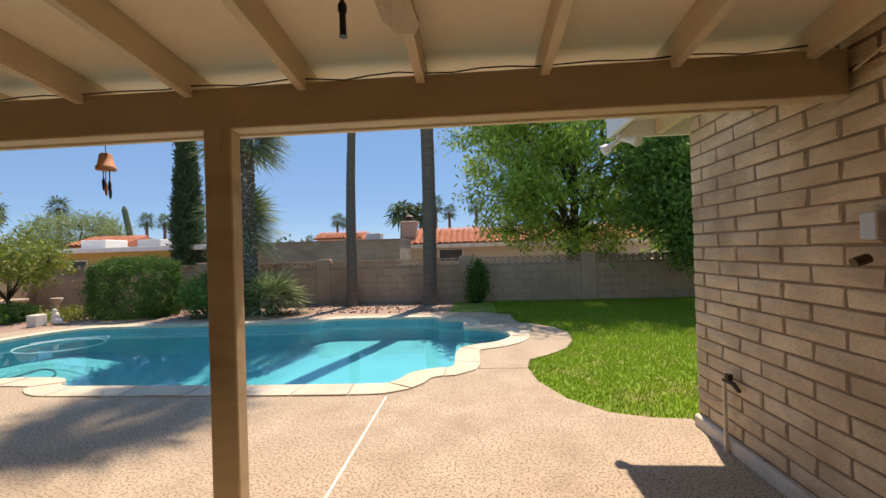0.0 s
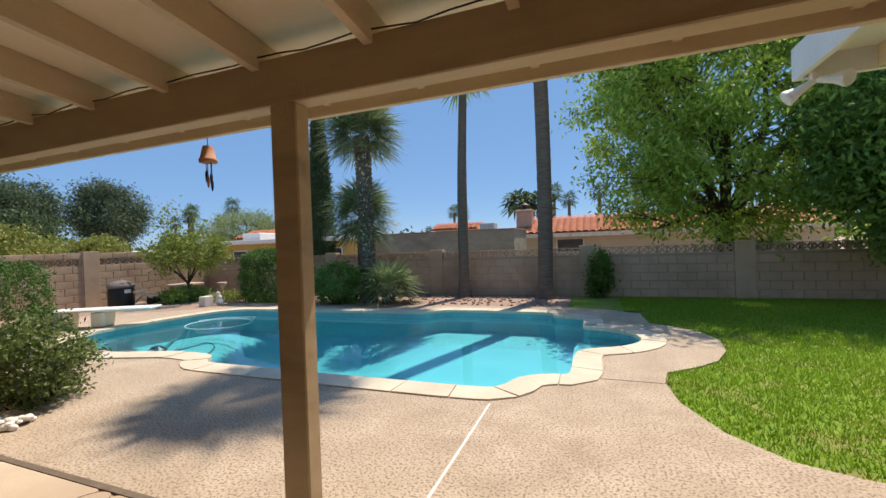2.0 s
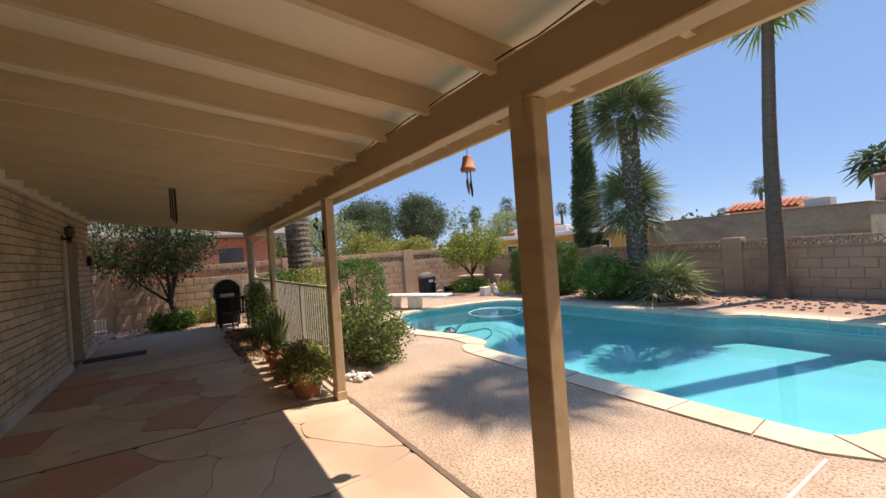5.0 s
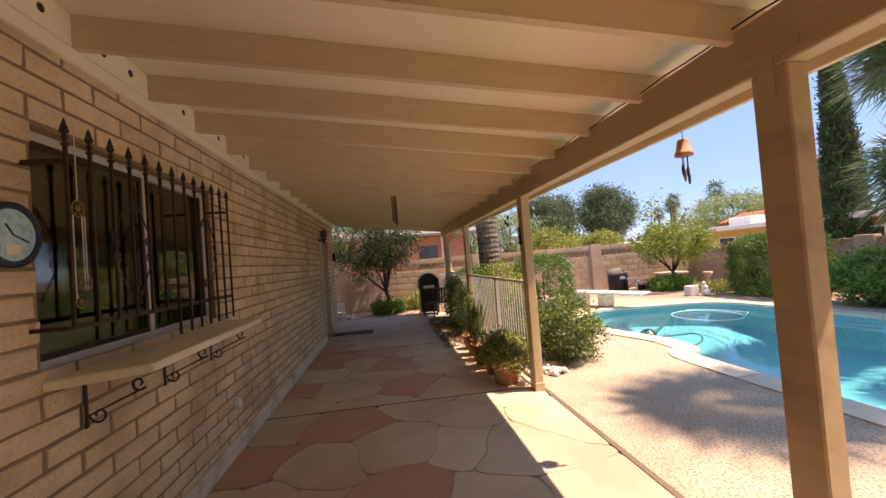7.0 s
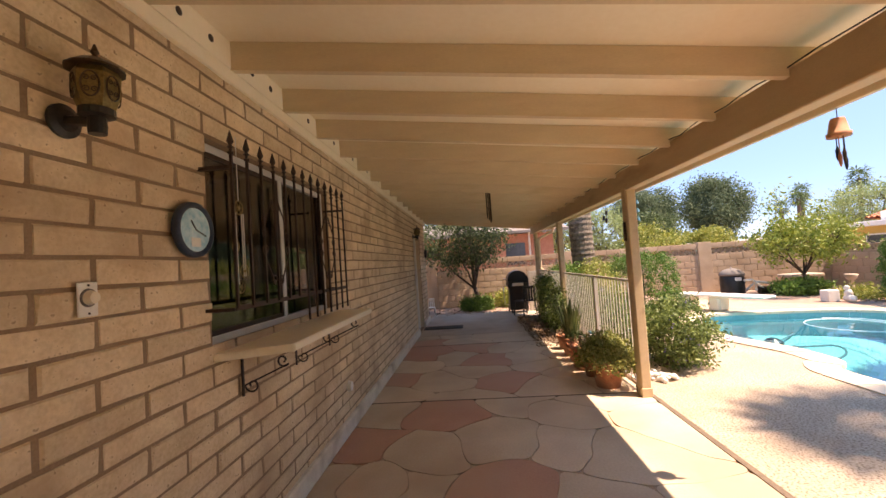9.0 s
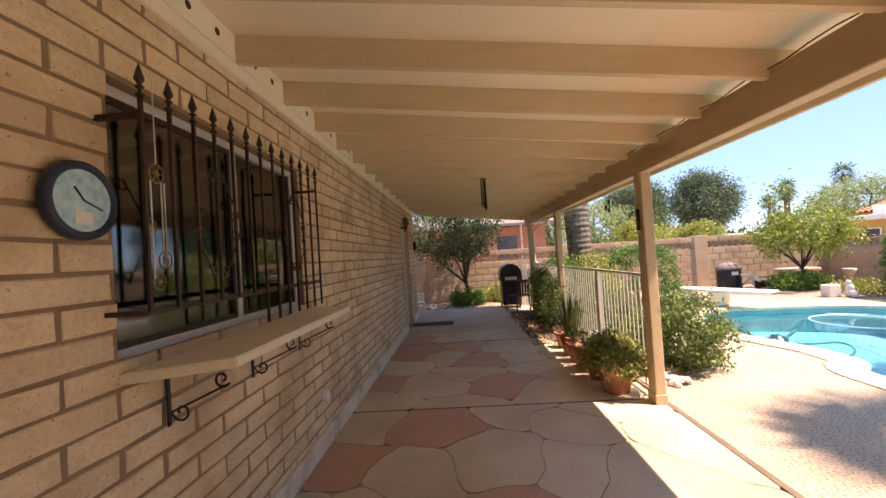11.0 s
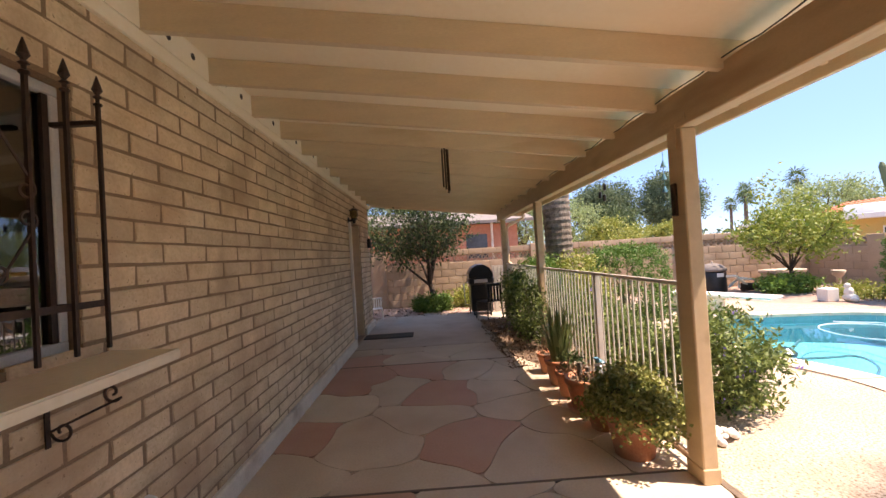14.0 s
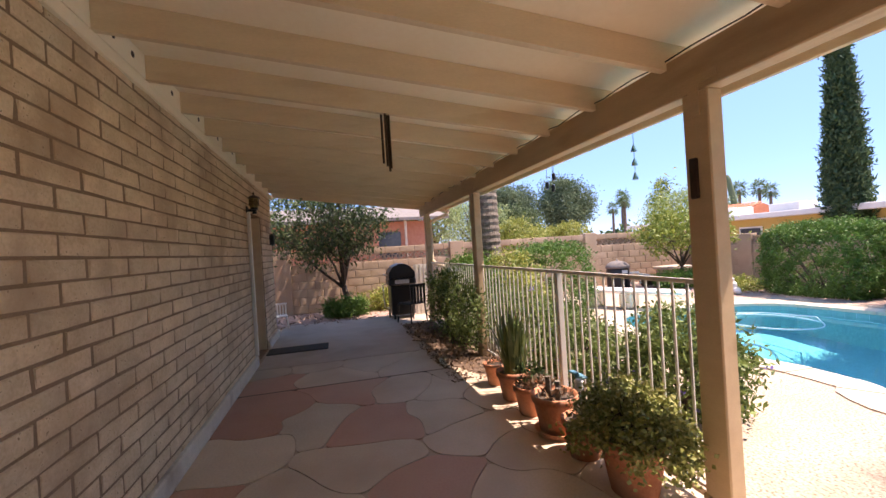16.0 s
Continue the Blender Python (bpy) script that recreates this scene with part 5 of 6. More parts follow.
# door recess, door, white pipe, mat
dr = thing("door_1", (-9.1, WALL_Y - 0.15, 0), "dark brown panelled back door in a recess", "door", kind="structure")
bm = bmesh.new()
box(bm, DOOR[0] + 0.03, DOOR[1] - 0.03, WALL_Y - 0.19, WALL_Y - 0.15, 0.0, 2.05, 0.004)
part("leaf", bm, M_DARK, dr)
bm = bmesh.new()
for a, b in ((DOOR[0] + 0.003, DOOR[0] + 0.03), (DOOR[1] - 0.03, DOOR[1] - 0.003)):
    box(bm, a, b, WALL_Y - 0.195, WALL_Y - 0.02, 0.0, 2.075)
part("door_frame", bm, M_TAN, dr)
bm = bmesh.new()
lathe(bm, (-8.75, WALL_Y - 0.13, 1.0), [(0.02, 0), (0.03, 0.02), (0.02, 0.04)], 12)
part("door_handle", bm, M_BRASS, dr)
pp = thing("wall_pipe", (-8.53, WALL_Y + 0.035, 0.12), "white upright conduit on the brick wall", "pipe")
bm = bmesh.new()
box(bm, -8.56, -8.51, WALL_Y + 0.006, WALL_Y + 0.05, 0.14, 2.06, 0.008)
part("conduit", bm, M_WHITE, pp)
mt = thing("door_mat", (-9.3, -0.35, 0), "thin dark door mat on the concrete", "mat")
bm = bmesh.new()
box(bm, -9.5, -9.1, -0.78, 0.1, 0.0, 0.016, 0.004)
part("mat_sheet", bm, M_FELT, mt)
lb = thing("wall_lamp", (-10.4, WALL_Y + 0.05, 1.75), "small dark wall fitting near the house corner", "wall lamp")
bm = bmesh.new()
box(bm, -10.46, -10.34, WALL_Y + 0.006, WALL_Y + 0.08, 1.66, 1.86, 0.015)
part("housing", bm, M_BLACK, lb)


# ceiling fan
fn = thing("ceiling_fan", (-0.24, 0.98, 2.5), "ceiling fan with oak-finish blades and a pull chain", "ceiling fan")
hub = Vector((-0.24, 0.98, 2.36))
bm = bmesh.new()
lathe(bm, (hub.x, hub.y, 2.26), [(0.05, 0), (0.10, 0.02), (0.11, 0.09), (0.08, 0.13), (0.03, 0.14), (0.03, ceil_z(0.98) - 2.26 - 0.03), (0.07, ceil_z(0.98) - 2.26 - 0.02), (0.07, ceil_z(0.98) - 2.261)], 24)
part("motor", bm, M_BRASS, fn, "brass motor housing", True)
for k in range(4):
    rot = Matrix.Translation((hub.x, hub.y, 2.27)) @ Matrix.Rotation(radians(-3 + 90 * k), 4, "Z") @ Matrix.Rotation(radians(9), 4, "Y")
    bm = bmesh.new()
    loop = [(-0.05, 0.17), (0.05, 0.17), (0.068, 0.5), (0.04, 0.58), (-0.04, 0.58), (-0.068, 0.5)]
    lo, hi = [bm.verts.new((x, y, -0.004)) for x, y in loop], [bm.verts.new((x, y, 0.004)) for x, y in loop]
    bm.faces.new(lo[::-1])
    bm.faces.new(hi)
    for q in range(6):
        bm.faces.new((lo[q], lo[(q + 1) % 6], hi[(q + 1) % 6], hi[q]))
    bm.transform(rot)
    bl = part("blade", bm, M_BLADE, fn, "oak-grain fan blade")
    bm = bmesh.new()
    box(bm, -0.02, 0.02, 0.06, 0.22, 0.005, 0.010, 0.002)
    bm.transform(rot)
    part("blade_iron", bm, M_BRASS, bl)
bm = bmesh.new()
tube(bm, [(-0.27, 1.0, 2.27), (-0.275, 1.0, 2.05)], 0.0018, 5)
ch = part("pull_chain", bm, M_BRASS, fn)
bm = bmesh.new()
lathe(bm, (-0.275, 1.0, 1.965), [(0.0105, 0), (0.0085, 0.004), (0.0075, 0.055), (0.011, 0.062), (0.011, 0.075), (0.004, 0.09)], 12)
part("pull_knob", bm, M_BLACK, ch, "black turned pull knob")


# wind chimes
def bell_chime(at):
    x, y, z = at
    t = thing("bell_chime", at, "terracotta flowerpot wind bell with dark clappers", "wind chime")
    bm = bmesh.new()
    tube(bm, [(x, y, 2.28), (x, y, z)], 0.0025, 5)
    part("cord", bm, M_IRON, t)
    bm = bmesh.new()
    lathe(bm, (x, y, z - 0.115), [(0.056, 0), (0.058, 0.025), (0.05, 0.026), (0.036, 0.10), (0.03, 0.112), (0.008, 0.115)], 20)
    part("bell", bm, M_TERRA, t, "small terracotta bell", True)
    for dx, dy, l, m_ in ((-0.02, 0.0, 0.10, M_NAVY), (0.015, 0.012, 0.16, M_NAVY), (0.012, -0.015, 0.14, M_TERRA), (0.024, 0.0, 0.12, M_CHIME)):
        bm = bmesh.new()
        tube(bm, [(x + dx, y + dy, z - 0.09), (x + dx, y + dy, z - 0.12 - l * 0.6)], 0.003, 5)
        lathe(bm, (x + dx, y + dy, z - 0.15 - l), [(0.003, 0), (0.008, 0.02), (0.01, 0.06), (0.004, 0.085)], 8)
        part("clapper", bm, m_, t)


bell_chime((-2.43, 2.60, 2.17))
t = thing("tube_chime", (-5.65, 0.70, 2.5), "slim wind chime of dark metal tubes", "wind chime")
bm = bmesh.new()
tube(bm, [(-5.65, 0.70, ceil_z(0.7)), (-5.65, 0.70, 2.46)], 0.004, 5)
tube(bm, [(-5.65, 0.70, 2.44), (-5.65, 0.70, 2.46)], 0.035, 12)
part("hanger", bm, M_CHIME, t)
for k, (dx, dy, l) in enumerate(((0.025, 0, 0.40), (-0.012, 0.022, 0.43), (-0.012, -0.022, 0.37), (0, 0.03, 0.41))):
    bm = bmesh.new()
    tube(bm, [(-5.65 + dx, 0.70 + dy, 2.44), (-5.65 + dx, 0.70 + dy, 2.44 - l)], 0.009, 8)
    part("tube", bm, M_CHIME, t)
for x, drops in ((-5.34, ((0, 2.13), (0, 2.02), (0, 1.91))), (-6.6, ((-0.09, 2.07), (0.05, 2.14), (0.03, 2.02)))):
    t = thing("cone_chime", (x, 2.6, 2.2), "hanging string of small dark bells", "wind chime")
    for dx, z in drops:
        bm = bmesh.new()
        tube(bm, [(x + dx, 2.60, 2.28), (x + dx, 2.60, z)], 0.002, 4)
        lathe(bm, (x + dx, 2.60, z - 0.05), [(0.024, 0), (0.02, 0.02), (0.006, 0.055)] if x > -6 else [(0.018, -0.02), (0.02, 0.05), (0.006, 0.058)], 10)
        part("bell", bm, M_TEAL if x > -6 else M_BLACK, t)

# cable stapled along the beam, sagging between rafters
cb = thing("cable", (-3, BEAM_Y, 2.32), "black cable draped along the beam top", "cable")
bm = bmesh.new()
pts = []
for i in range(90):
    x = 1.7 - i * 0.135
    pts.append((x, BEAM_Y - 0.007, 2.317 + 0.008 * abs(math.sin(x * 5.2)) + 0.008 * math.sin(x * 13)))
tube(bm, pts, 0.004, 5)
part("run", bm, M_BLACK, cb)
cw = thing("conduit_bundle", (1.7, 1.9, 2.3), "painted conduits and wires at the beam end", "conduit")
for k, (a, b) in enumerate((((1.74, 1.2, 2.44), (1.66, 2.02, 2.34)), ((1.745, 1.5, 2.40), (1.74, 2.0, 2.2)), ((1.70, 1.1, 2.47), (1.60, 2.02, 2.335)))):
    bm = bmesh.new()
    tube(bm, [a, Vector(a).lerp(Vector(b), 0.5) + Vector((0, 0, -0.02)), b], 0.009 - 0.002 * k, 6)
    part("wire", bm, M_TAN, cw)
th = thing("thermometer", (-4.26, BEAM_Y, 1.68), "rusty iron fitting screwed to the post", "thermometer")
bm = bmesh.new()
box(bm, -4.29, -4.245, BEAM_Y - 0.02, BEAM_Y + 0.001, 1.58, 1.78, 0.006)
part("bracket", bm, M_IRON, th)
gt = thing("downspout", (-10.62, 2.5, 0), "painted gutter downspout beside the corner post", "downspout")
bm = bmesh.new()
tube(bm, [(-10.75, 2.60, 2.2), (-10.68, 2.56, 2.12), (-10.62, 2.22, 1.98), (-10.60, 2.17, 1.9), (-10.60, 2.17, 1.2), (-10.55, 2.25, 1.1), (-10.5, 2.4, 1.05)], 0.035, 8)
part("pipe", bm, M_TAN, gt)

# pool fence
fy = 2.10
fc = thing("pool_fence", (-7.4, fy, 0), "cream-painted metal pool fence with upright pickets", "fence")
bm = bmesh.new()
box(bm, -10.45, -4.33, fy - 0.013, fy + 0.013, 1.145, 1.17, 0.003)
part("top_rail", bm, M_FENCE, fc)
bm = bmesh.new()
box(bm, -10.45, -4.33, fy - 0.010, fy + 0.010, 0.07, 0.09, 0.003)
part("bottom_rail", bm, M_FENCE, fc)
bm = bmesh.new()
tube(bm, [(0, 0, 0.09), (0, 0, 1.145)], 0.008, 6)
pk = bpy.data.meshes.new("picket")
bm.to_mesh(pk)
bm.free()
pk.materials.append(M_FENCE)
x = -4.43
while x > -10.42:
    if min(abs(x + 5.74), abs(x + 7.64), abs(x + 9.1)) > 0.04:
        o = new("picket", pk)
        o.parent = fc
        o.location = Vector((x, fy, 0)) - ORIGIN[fc.name]
    x -= 0.1005
for x in (-5.74, -9.1):
    bm = bmesh.new()
    box(bm, x - 0.025, x + 0.025, fy - 0.025, fy + 0.025, 0.0, 1.15, 0.004)
    part("fence_post", bm, M_FENCE, fc)


# pots
def pot(at, r, h, label, saucer=False):
    x, y, z = at
    t = thing("flower_pot", at, label, "flower pot", "terracotta pots along the fence")
    bm = bmesh.new()
    lift = 0.03 if saucer else 0.0
    lathe(bm, (x, y, z + lift), [(r * 0.68, 0), (r * 0.93, h * 0.80), (r * 1.02, h * 0.81), (r * 1.04, h * 0.98), (r * 0.98, h), (r * 0.90, h * 0.98), (r * 0.86, h * 0.86)], 26)
    part("pot", bm, M_TERRA, t, "", True)
    bm = bmesh.new()
    tube(bm, [(x, y, z + lift + h * 0.80), (x, y, z + lift + h * 0.875)], r * 0.87, 20)
    part("soil", bm, M_BARK, t, "dark potting soil")
    if saucer:
        bm = bmesh.new()
        lathe(bm, (x, y, z), [(r * 0.75, 0), (r * 0.95, 0.045), (r * 0.9, 0.045), (r * 0.7, 0.029)], 24)
        part("saucer", bm, M_TERRA, t)
    return t


p1 = pot((-4.60, 1.83, 0), 0.185, 0.31, "large terracotta pot with a trailing jade plant")
jr = np.random.RandomState(70)
aj = jr.uniform(0, 6.283, 260)
rj = 0.37 * np.sqrt(jr.uniform(0.02, 1, 260))
zj = 0.53 - 0.28 * (rj / 0.37) ** 2.2 + jr.uniform(-0.10, 0.06, 260)
jc = np.c_[-4.60 + rj * np.cos(aj), 1.83 + rj * np.sin(aj) * 0.82, np.maximum(zj, 0.23)]
leaves("jade_foliage", clumps(jc, 34, 0.032, 71), 0.028, 0.75, G_JADE, p1, 72, label="trailing yellow-green succulent leaves")
bm = bmesh.new()
for k in range(0, 260, 4):
    e = Vector(jc[k])
    s0 = Vector((-4.60, 1.83, 0.28))
    tube(bm, [s0, s0.lerp(e, 0.5) + Vector((0, 0, 0.12)), e], [0.009, 0.006, 0.003], 5)
tagged(part("woody_stem", bm, M_BARK, p1), kind="stuff")
p2 = pot((-5.02, 1.80, 0), 0.14, 0.25, "terracotta pot with a solar stake light")
p3 = pot((-5.36, 1.79, 0), 0.17, 0.27, "terracotta pot on a saucer with dry plant stubs", True)
p4 = pot((-5.76, 1.79, 0), 0.14, 0.24, "terracotta pot with a withered plant")
p5 = pot((-6.12, 1.80, 0), 0.15, 0.26, "terracotta pot with tall sword-shaped leaves")
p6 = pot((-6.55, 1.80, 0), 0.12, 0.22, "small terracotta pot with a dry plant")
r = random.Random(44)
verts, faces = [], []
for k in range(64):
    a, rr = r.uniform(0, 6.283), r.uniform(0.0, 0.11)
    b = Vector((-6.12 + rr * math.cos(a), 1.80 + rr * math.sin(a), 0.22))
    h, out, w = r.uniform(0.25, 0.68), r.uniform(0.02, 0.22), r.uniform(0.012, 0.022)
    d = Vector((math.cos(a), math.sin(a), 0))
    s = Vector((-d.y, d.x, 0)) * w
    m1 = b + d * out * 0.35 + UZ * h * 0.55
    tip = b + d * out + UZ * h
    i = len(verts)
    verts += [b - s, b + s, m1 + s * 1.1 + d * 0.006, m1 - s * 1.1 + d * 0.006, tip]
    faces += [(i, i + 1, i + 2, i + 3), (i + 3, i + 2, i + 4)]
me = bpy.data.meshes.new("sword_leaves")
me.from_pydata(verts, [], faces)
part_mesh("sword_leaves", me, G_SNAKE, p5, "upright variegated leaves")
for pp_, x, y, z, g, n in ((p4, -5.76, 1.79, 0.27, G_LITTER, 120), (p3, -5.36, 1.79, 0.29, G_LITTER, 90), (p6, -6.55, 1.80, 0.25, G_LITTER, 90), (p4, -5.80, 1.82, 0.33, G_OLIVE, 150)):
    leaves("withered_leaves", in_ball(n, (x, y, z), (0.13, 0.13, 0.06), n, 0), 0.06, 0.35, g, pp_, n + 1)
bm = bmesh.new()
for dx, dy, h in ((0.0, 0.03, 0.12), (-0.05, -0.02, 0.15), (0.05, 0, 0.09)):
    tube(bm, [(-5.36 + dx, 1.79 + dy, 0.24), (-5.36 + dx, 1.79 + dy, 0.26 + h)], 0.022, 8)
part("cut_stems", bm, M_FIBRE, p3)
sl = thing("solar_light", (-5.02, 1.78, 0.21), "solar stake light with a blue bird ornament", "garden light")
bm = bmesh.new()
tube(bm, [(-5.02, 1.78, 0.20), (-5.02, 1.78, 0.42)], 0.006, 6)
part("stake", bm, M_BLACK, sl)
bm = bmesh.new()
lathe(bm, (-5.02, 1.78, 0.42), [(0.014, 0), (0.028, 0.02), (0.026, 0.06), (0.034, 0.065), (0.02, 0.08)], 14)
part("lamp_head", bm, M_ALU, sl)
bm = bmesh.new()
box(bm, -5.17, -5.0, 1.80, 1.84, 0.50, 0.515, 0.004, Matrix.Rotation(0.0, 4, "Z"))
lathe(bm, (-5.06, 1.80, 0.49), [(0.005, 0), (0.02, 0.012), (0.02, 0.03), (0.005, 0.042)], 10)
part("bird", bm, M_TEAL, sl, "pale blue bird ornament")

# white rocks by the post
rk = random.Random(31)
for k in range(46):
    x, y, s = -4.76 + max(-0.16, min(0.16, rk.gauss(0, 0.085))), 2.47 + max(-0.13, min(0.13, rk.gauss(0, 0.07))), rk.uniform(0.02, 0.04)
    t = thing("white_rock", (x, y, 0), "rough white quartz rock beside the post", "rock", "white rocks by the post")
    bm = bmesh.new()
    bmesh.ops.create_icosphere(bm, subdivisions=2, radius=s)
    for v in bm.verts:
        v.co *= 1 + 0.35 * noise.noise(v.co * 18 + Vector((k * 3.1, 0, 0)))
        v.co.z *= 0.75
    lowest = min(v.co.z for v in bm.verts)
    bmesh.ops.translate(bm, verts=bm.verts, vec=(x, y, -lowest + (0.03 if k > 29 else 0)))
    part("stone", bm, M_ROCK, t)

# barbecue and chairs at the far end
bq = thing("barbecue", (-11.35, 1.62, 0), "black gas barbecue on a cart with a domed lid", "barbecue")
bm = bmesh.new()
box(bm, -11.6, -11.12, 1.36, 1.86, 0.08, 0.70, 0.02)
cab = part("cabinet", bm, M_BLACK, bq)
bm = bmesh.new()
box(bm, -11.64, -11.08, 1.32, 1.90, 0.70, 0.86, 0.03)
part("firebox", bm, M_BLACK, bq)
bm = bmesh.new()
prof = [(1.33, 0.862), (1.34, 0.98), (1.42, 1.09), (1.54, 1.15), (1.68, 1.15), (1.80, 1.08), (1.88, 0.97), (1.89, 0.862)]
for a, b in ((-11.63, -11.09),):
    la, lb_ = [bm.verts.new((a, y, z)) for y, z in prof], [bm.verts.new((b, y, z)) for y, z in prof]
    bm.faces.new(la)
    bm.faces.new(lb_[::-1])
    for k in range(8):
        bm.faces.new((la[k], lb_[k], lb_[(k + 1) % 8], la[(k + 1) % 8]))
bmesh.ops.recalc_face_normals(bm, faces=bm.faces)
lid = part("lid", bm, M_BLACK, bq, "domed black lid")
bm = bmesh.new()
tube(bm, [(-11.56, 1.30, 0.93), (-11.56, 1.28, 0.93), (-11.16, 1.28, 0.93), (-11.16, 1.31, 0.93)], 0.013, 8)
part("lid_handle", bm, M_ALU, lid)
bm = bmesh.new()
box(bm, -11.078, -11.070, 1.45, 1.75, 0.74, 0.82, 0.002)
part("front_plate", bm, M_ALU, bq)
for y in (1.34, 1.86):
    bm = bmesh.new()
    tube(bm, [(-11.5, y, 0.08), (-11.5, y + 0.03, 0.08)], 0.08, 16)
    part("wheel", bm, M_BLACK, bq)
for y in (1.42, 1.80):
    bm = bmesh.new()
    box(bm, -11.17, -11.13, y - 0.02, y + 0.02, 0.0, 0.08)
    part("foot", bm, M_BLACK, bq)
bm = bmesh.new()
tube(bm, [(-11.3, 1.32, 0.75), (-11.3, 1.22, 0.72), (-11.3, 1.24, 0.25), (-11.3, 1.35, 0.22)], 0.014, 8)
part("gas_hose", bm, M_ALU, bq)
bg = thing("white_screen", (-11.55, 2.0, 0), "pale corrugated panel leaning behind the barbecue", "panel")
bm = bmesh.new()
for k in range(8):
    box(bm, -11.5, -11.48 + 0.012 * (k % 2), 1.93 + k * 0.045, 1.97 + k * 0.045, 0.0, 1.1)
part("panel", bm, M_FENCE, bg)


def chair(at, turn, material, label, size=1.0):
    t = thing("patio_chair", (0, 0, 0), label, "chair")
    bm = bmesh.new()
    box(bm, -0.2, 0.2, -0.2, 0.2, 0.36, 0.39, 0.01)
    part("seat", bm, material, t)
    bm = bmesh.new()
    box(bm, -0.2, 0.2, 0.185, 0.22, 0.70, 0.76, 0.01)
    back = part("backrest", bm, material, t)
    for k in range(5):
        bm = bmesh.new()
        box(bm, -0.19 + k * 0.082, -0.14 + k * 0.082, 0.19, 0.215, 0.39, 0.70, 0.004)
        part("slat", bm, material, back)
    for x in (-0.18, 0.18):
        for y in (-0.18, 0.18):
            bm = bmesh.new()
            tube(bm, [(x * 1.15, y * 1.15, 0), (x, y, 0.37)], [0.014, 0.018], 7)
            part("leg", bm, material, t)
    t.matrix_basis = Matrix.Translation(at) @ Matrix.Rotation(radians(turn), 4, "Z") @ Matrix.Scale(size, 4)
    return t


chair((-10.65, 1.70, 0), -60, M_BLACK, "low black patio chair beside the barbecue")
chair((-11.55, -0.86, 0), 100, M_WHITE, "small white plastic chair at the house corner", 0.65)

# hose tap, meter and floodlights
hb = thing("hose_tap", (1.735, 3.02, 0), "painted standpipe with a rusty hose tap", "hose tap")
bm = bmesh.new()
tube(bm, [(1.72, 3.0, 0.0), (1.72, 3.0, 0.50), (1.72, 2.98, 0.53)], 0.014, 8)
part("pipe", bm, M_CREAMP, hb)
bm = bmesh.new()
tube(bm, [(1.72, 3.0, 0.50), (1.72, 2.90, 0.50), (1.72, 2.84, 0.47)], [0.018, 0.016, 0.013], 8)
tube(bm, [(1.72, 2.95, 0.51), (1.72, 2.95, 0.55)], 0.025, 8)
part("tap", bm, M_CHIME, hb)
eb = thing("outlet_box", (1.75, 1.95, 1.5), "grey weatherproof outlet box with a dark cover", "outlet")
bm = bmesh.new()
box(bm, 1.72, 1.772, 1.90, 1.98, 1.44, 1.56, 0.006)
part("housing", bm, M_ALU, eb)
bm = bmesh.new()
tube(bm, [(1.72, 1.94, 1.36), (1.66, 1.94, 1.34)], 0.022, 10)
part("plug", bm, M_CHIME, eb)
fl = thing("floodlight", (1.42, 3.98, 2.42), "white twin floodlight under the eave", "floodlight")
bm = bmesh.new()
tube(bm, [(1.42, 3.96, 2.49), (1.42, 3.96, 2.44)], 0.04, 12)
part("base", bm, M_WHITE, fl)
for d in ((-0.16, 0.02, -0.10), (0.10, -0.16, -0.06)):
    bm = bmesh.new()
    a = Vector((1.42, 3.96, 2.44))
    d = Vector(d)
    tube(bm, [a, a + d * 0.35, a + d * 0.55, a + d * 0.95, a + d], [0.018, 0.026, 0.03, 0.055, 0.05], 14)
    part("lamp_head", bm, M_WHITE, fl)

# pool side: diving board, filter, planter, figure, cleaner
dv = thing("diving_board", (-9.6, 5.9, 0), "white diving board on twin concrete pedestals", "diving board")
bm = bmesh.new()
box(bm, -1.1, 0.85, -0.22, 0.22, 0.33, 0.38, 0.015)
rot = Matrix.Translation((-9.35, 5.95, 0)) @ Matrix.Rotation(radians(27), 4, "Z")
bm.transform(rot)
part("board", bm, M_WHITE, dv)
for x in (-0.85, -0.15):
    bm = bmesh.new()
    box(bm, x - 0.16, x + 0.10, -0.20, 0.20, 0.0, 0.33, 0.04)
    bm.transform(rot)
    part("pedestal", bm, M_CREAMP, dv)
pm = thing("pool_filter", (-12.6, 8.05, 0), "black domed pool filter tank with pump pipes", "pool filter")
bm = bmesh.new()
lathe(bm, (-12.6, 8.05, -0.02), [(0.30, 0), (0.31, 0.05), (0.31, 0.52), (0.29, 0.56)], 26)
tank = part("tank", bm, M_BLACK, pm, "black filter tank", True)
bm = bmesh.new()
lathe(bm, (-12.6, 8.05, 0.545), [(0.33, 0), (0.32, 0.06), (0.24, 0.15), (0.12, 0.20), (0.03, 0.215), (0.03, 0.25), (0.01, 0.26)], 26)
part("dome", bm, M_ROOFG, tank, "grey domed cover", True)
bm = bmesh.new()
box(bm, -12.295, -12.288, 7.95, 8.13, 0.40, 0.50)
part("label_plate", bm, M_WHITE, tank)
for pts in ([(-12.4, 8.3, 0.1), (-12.2, 8.45, 0.35), (-12.2, 8.45, 0.1)], [(-12.2, 8.45, 0.35), (-12.1, 8.8, 0.3), (-12.1, 8.8, 0.0)], [(-12.3, 8.2, 0.4), (-12.1, 8.3, 0.42), (-12.1, 8.6, 0.15)]):
    bm = bmesh.new()
    tube(bm, pts, 0.035, 8)
    part("pipe", bm, M_CREAMP, pm)
bm = bmesh.new()
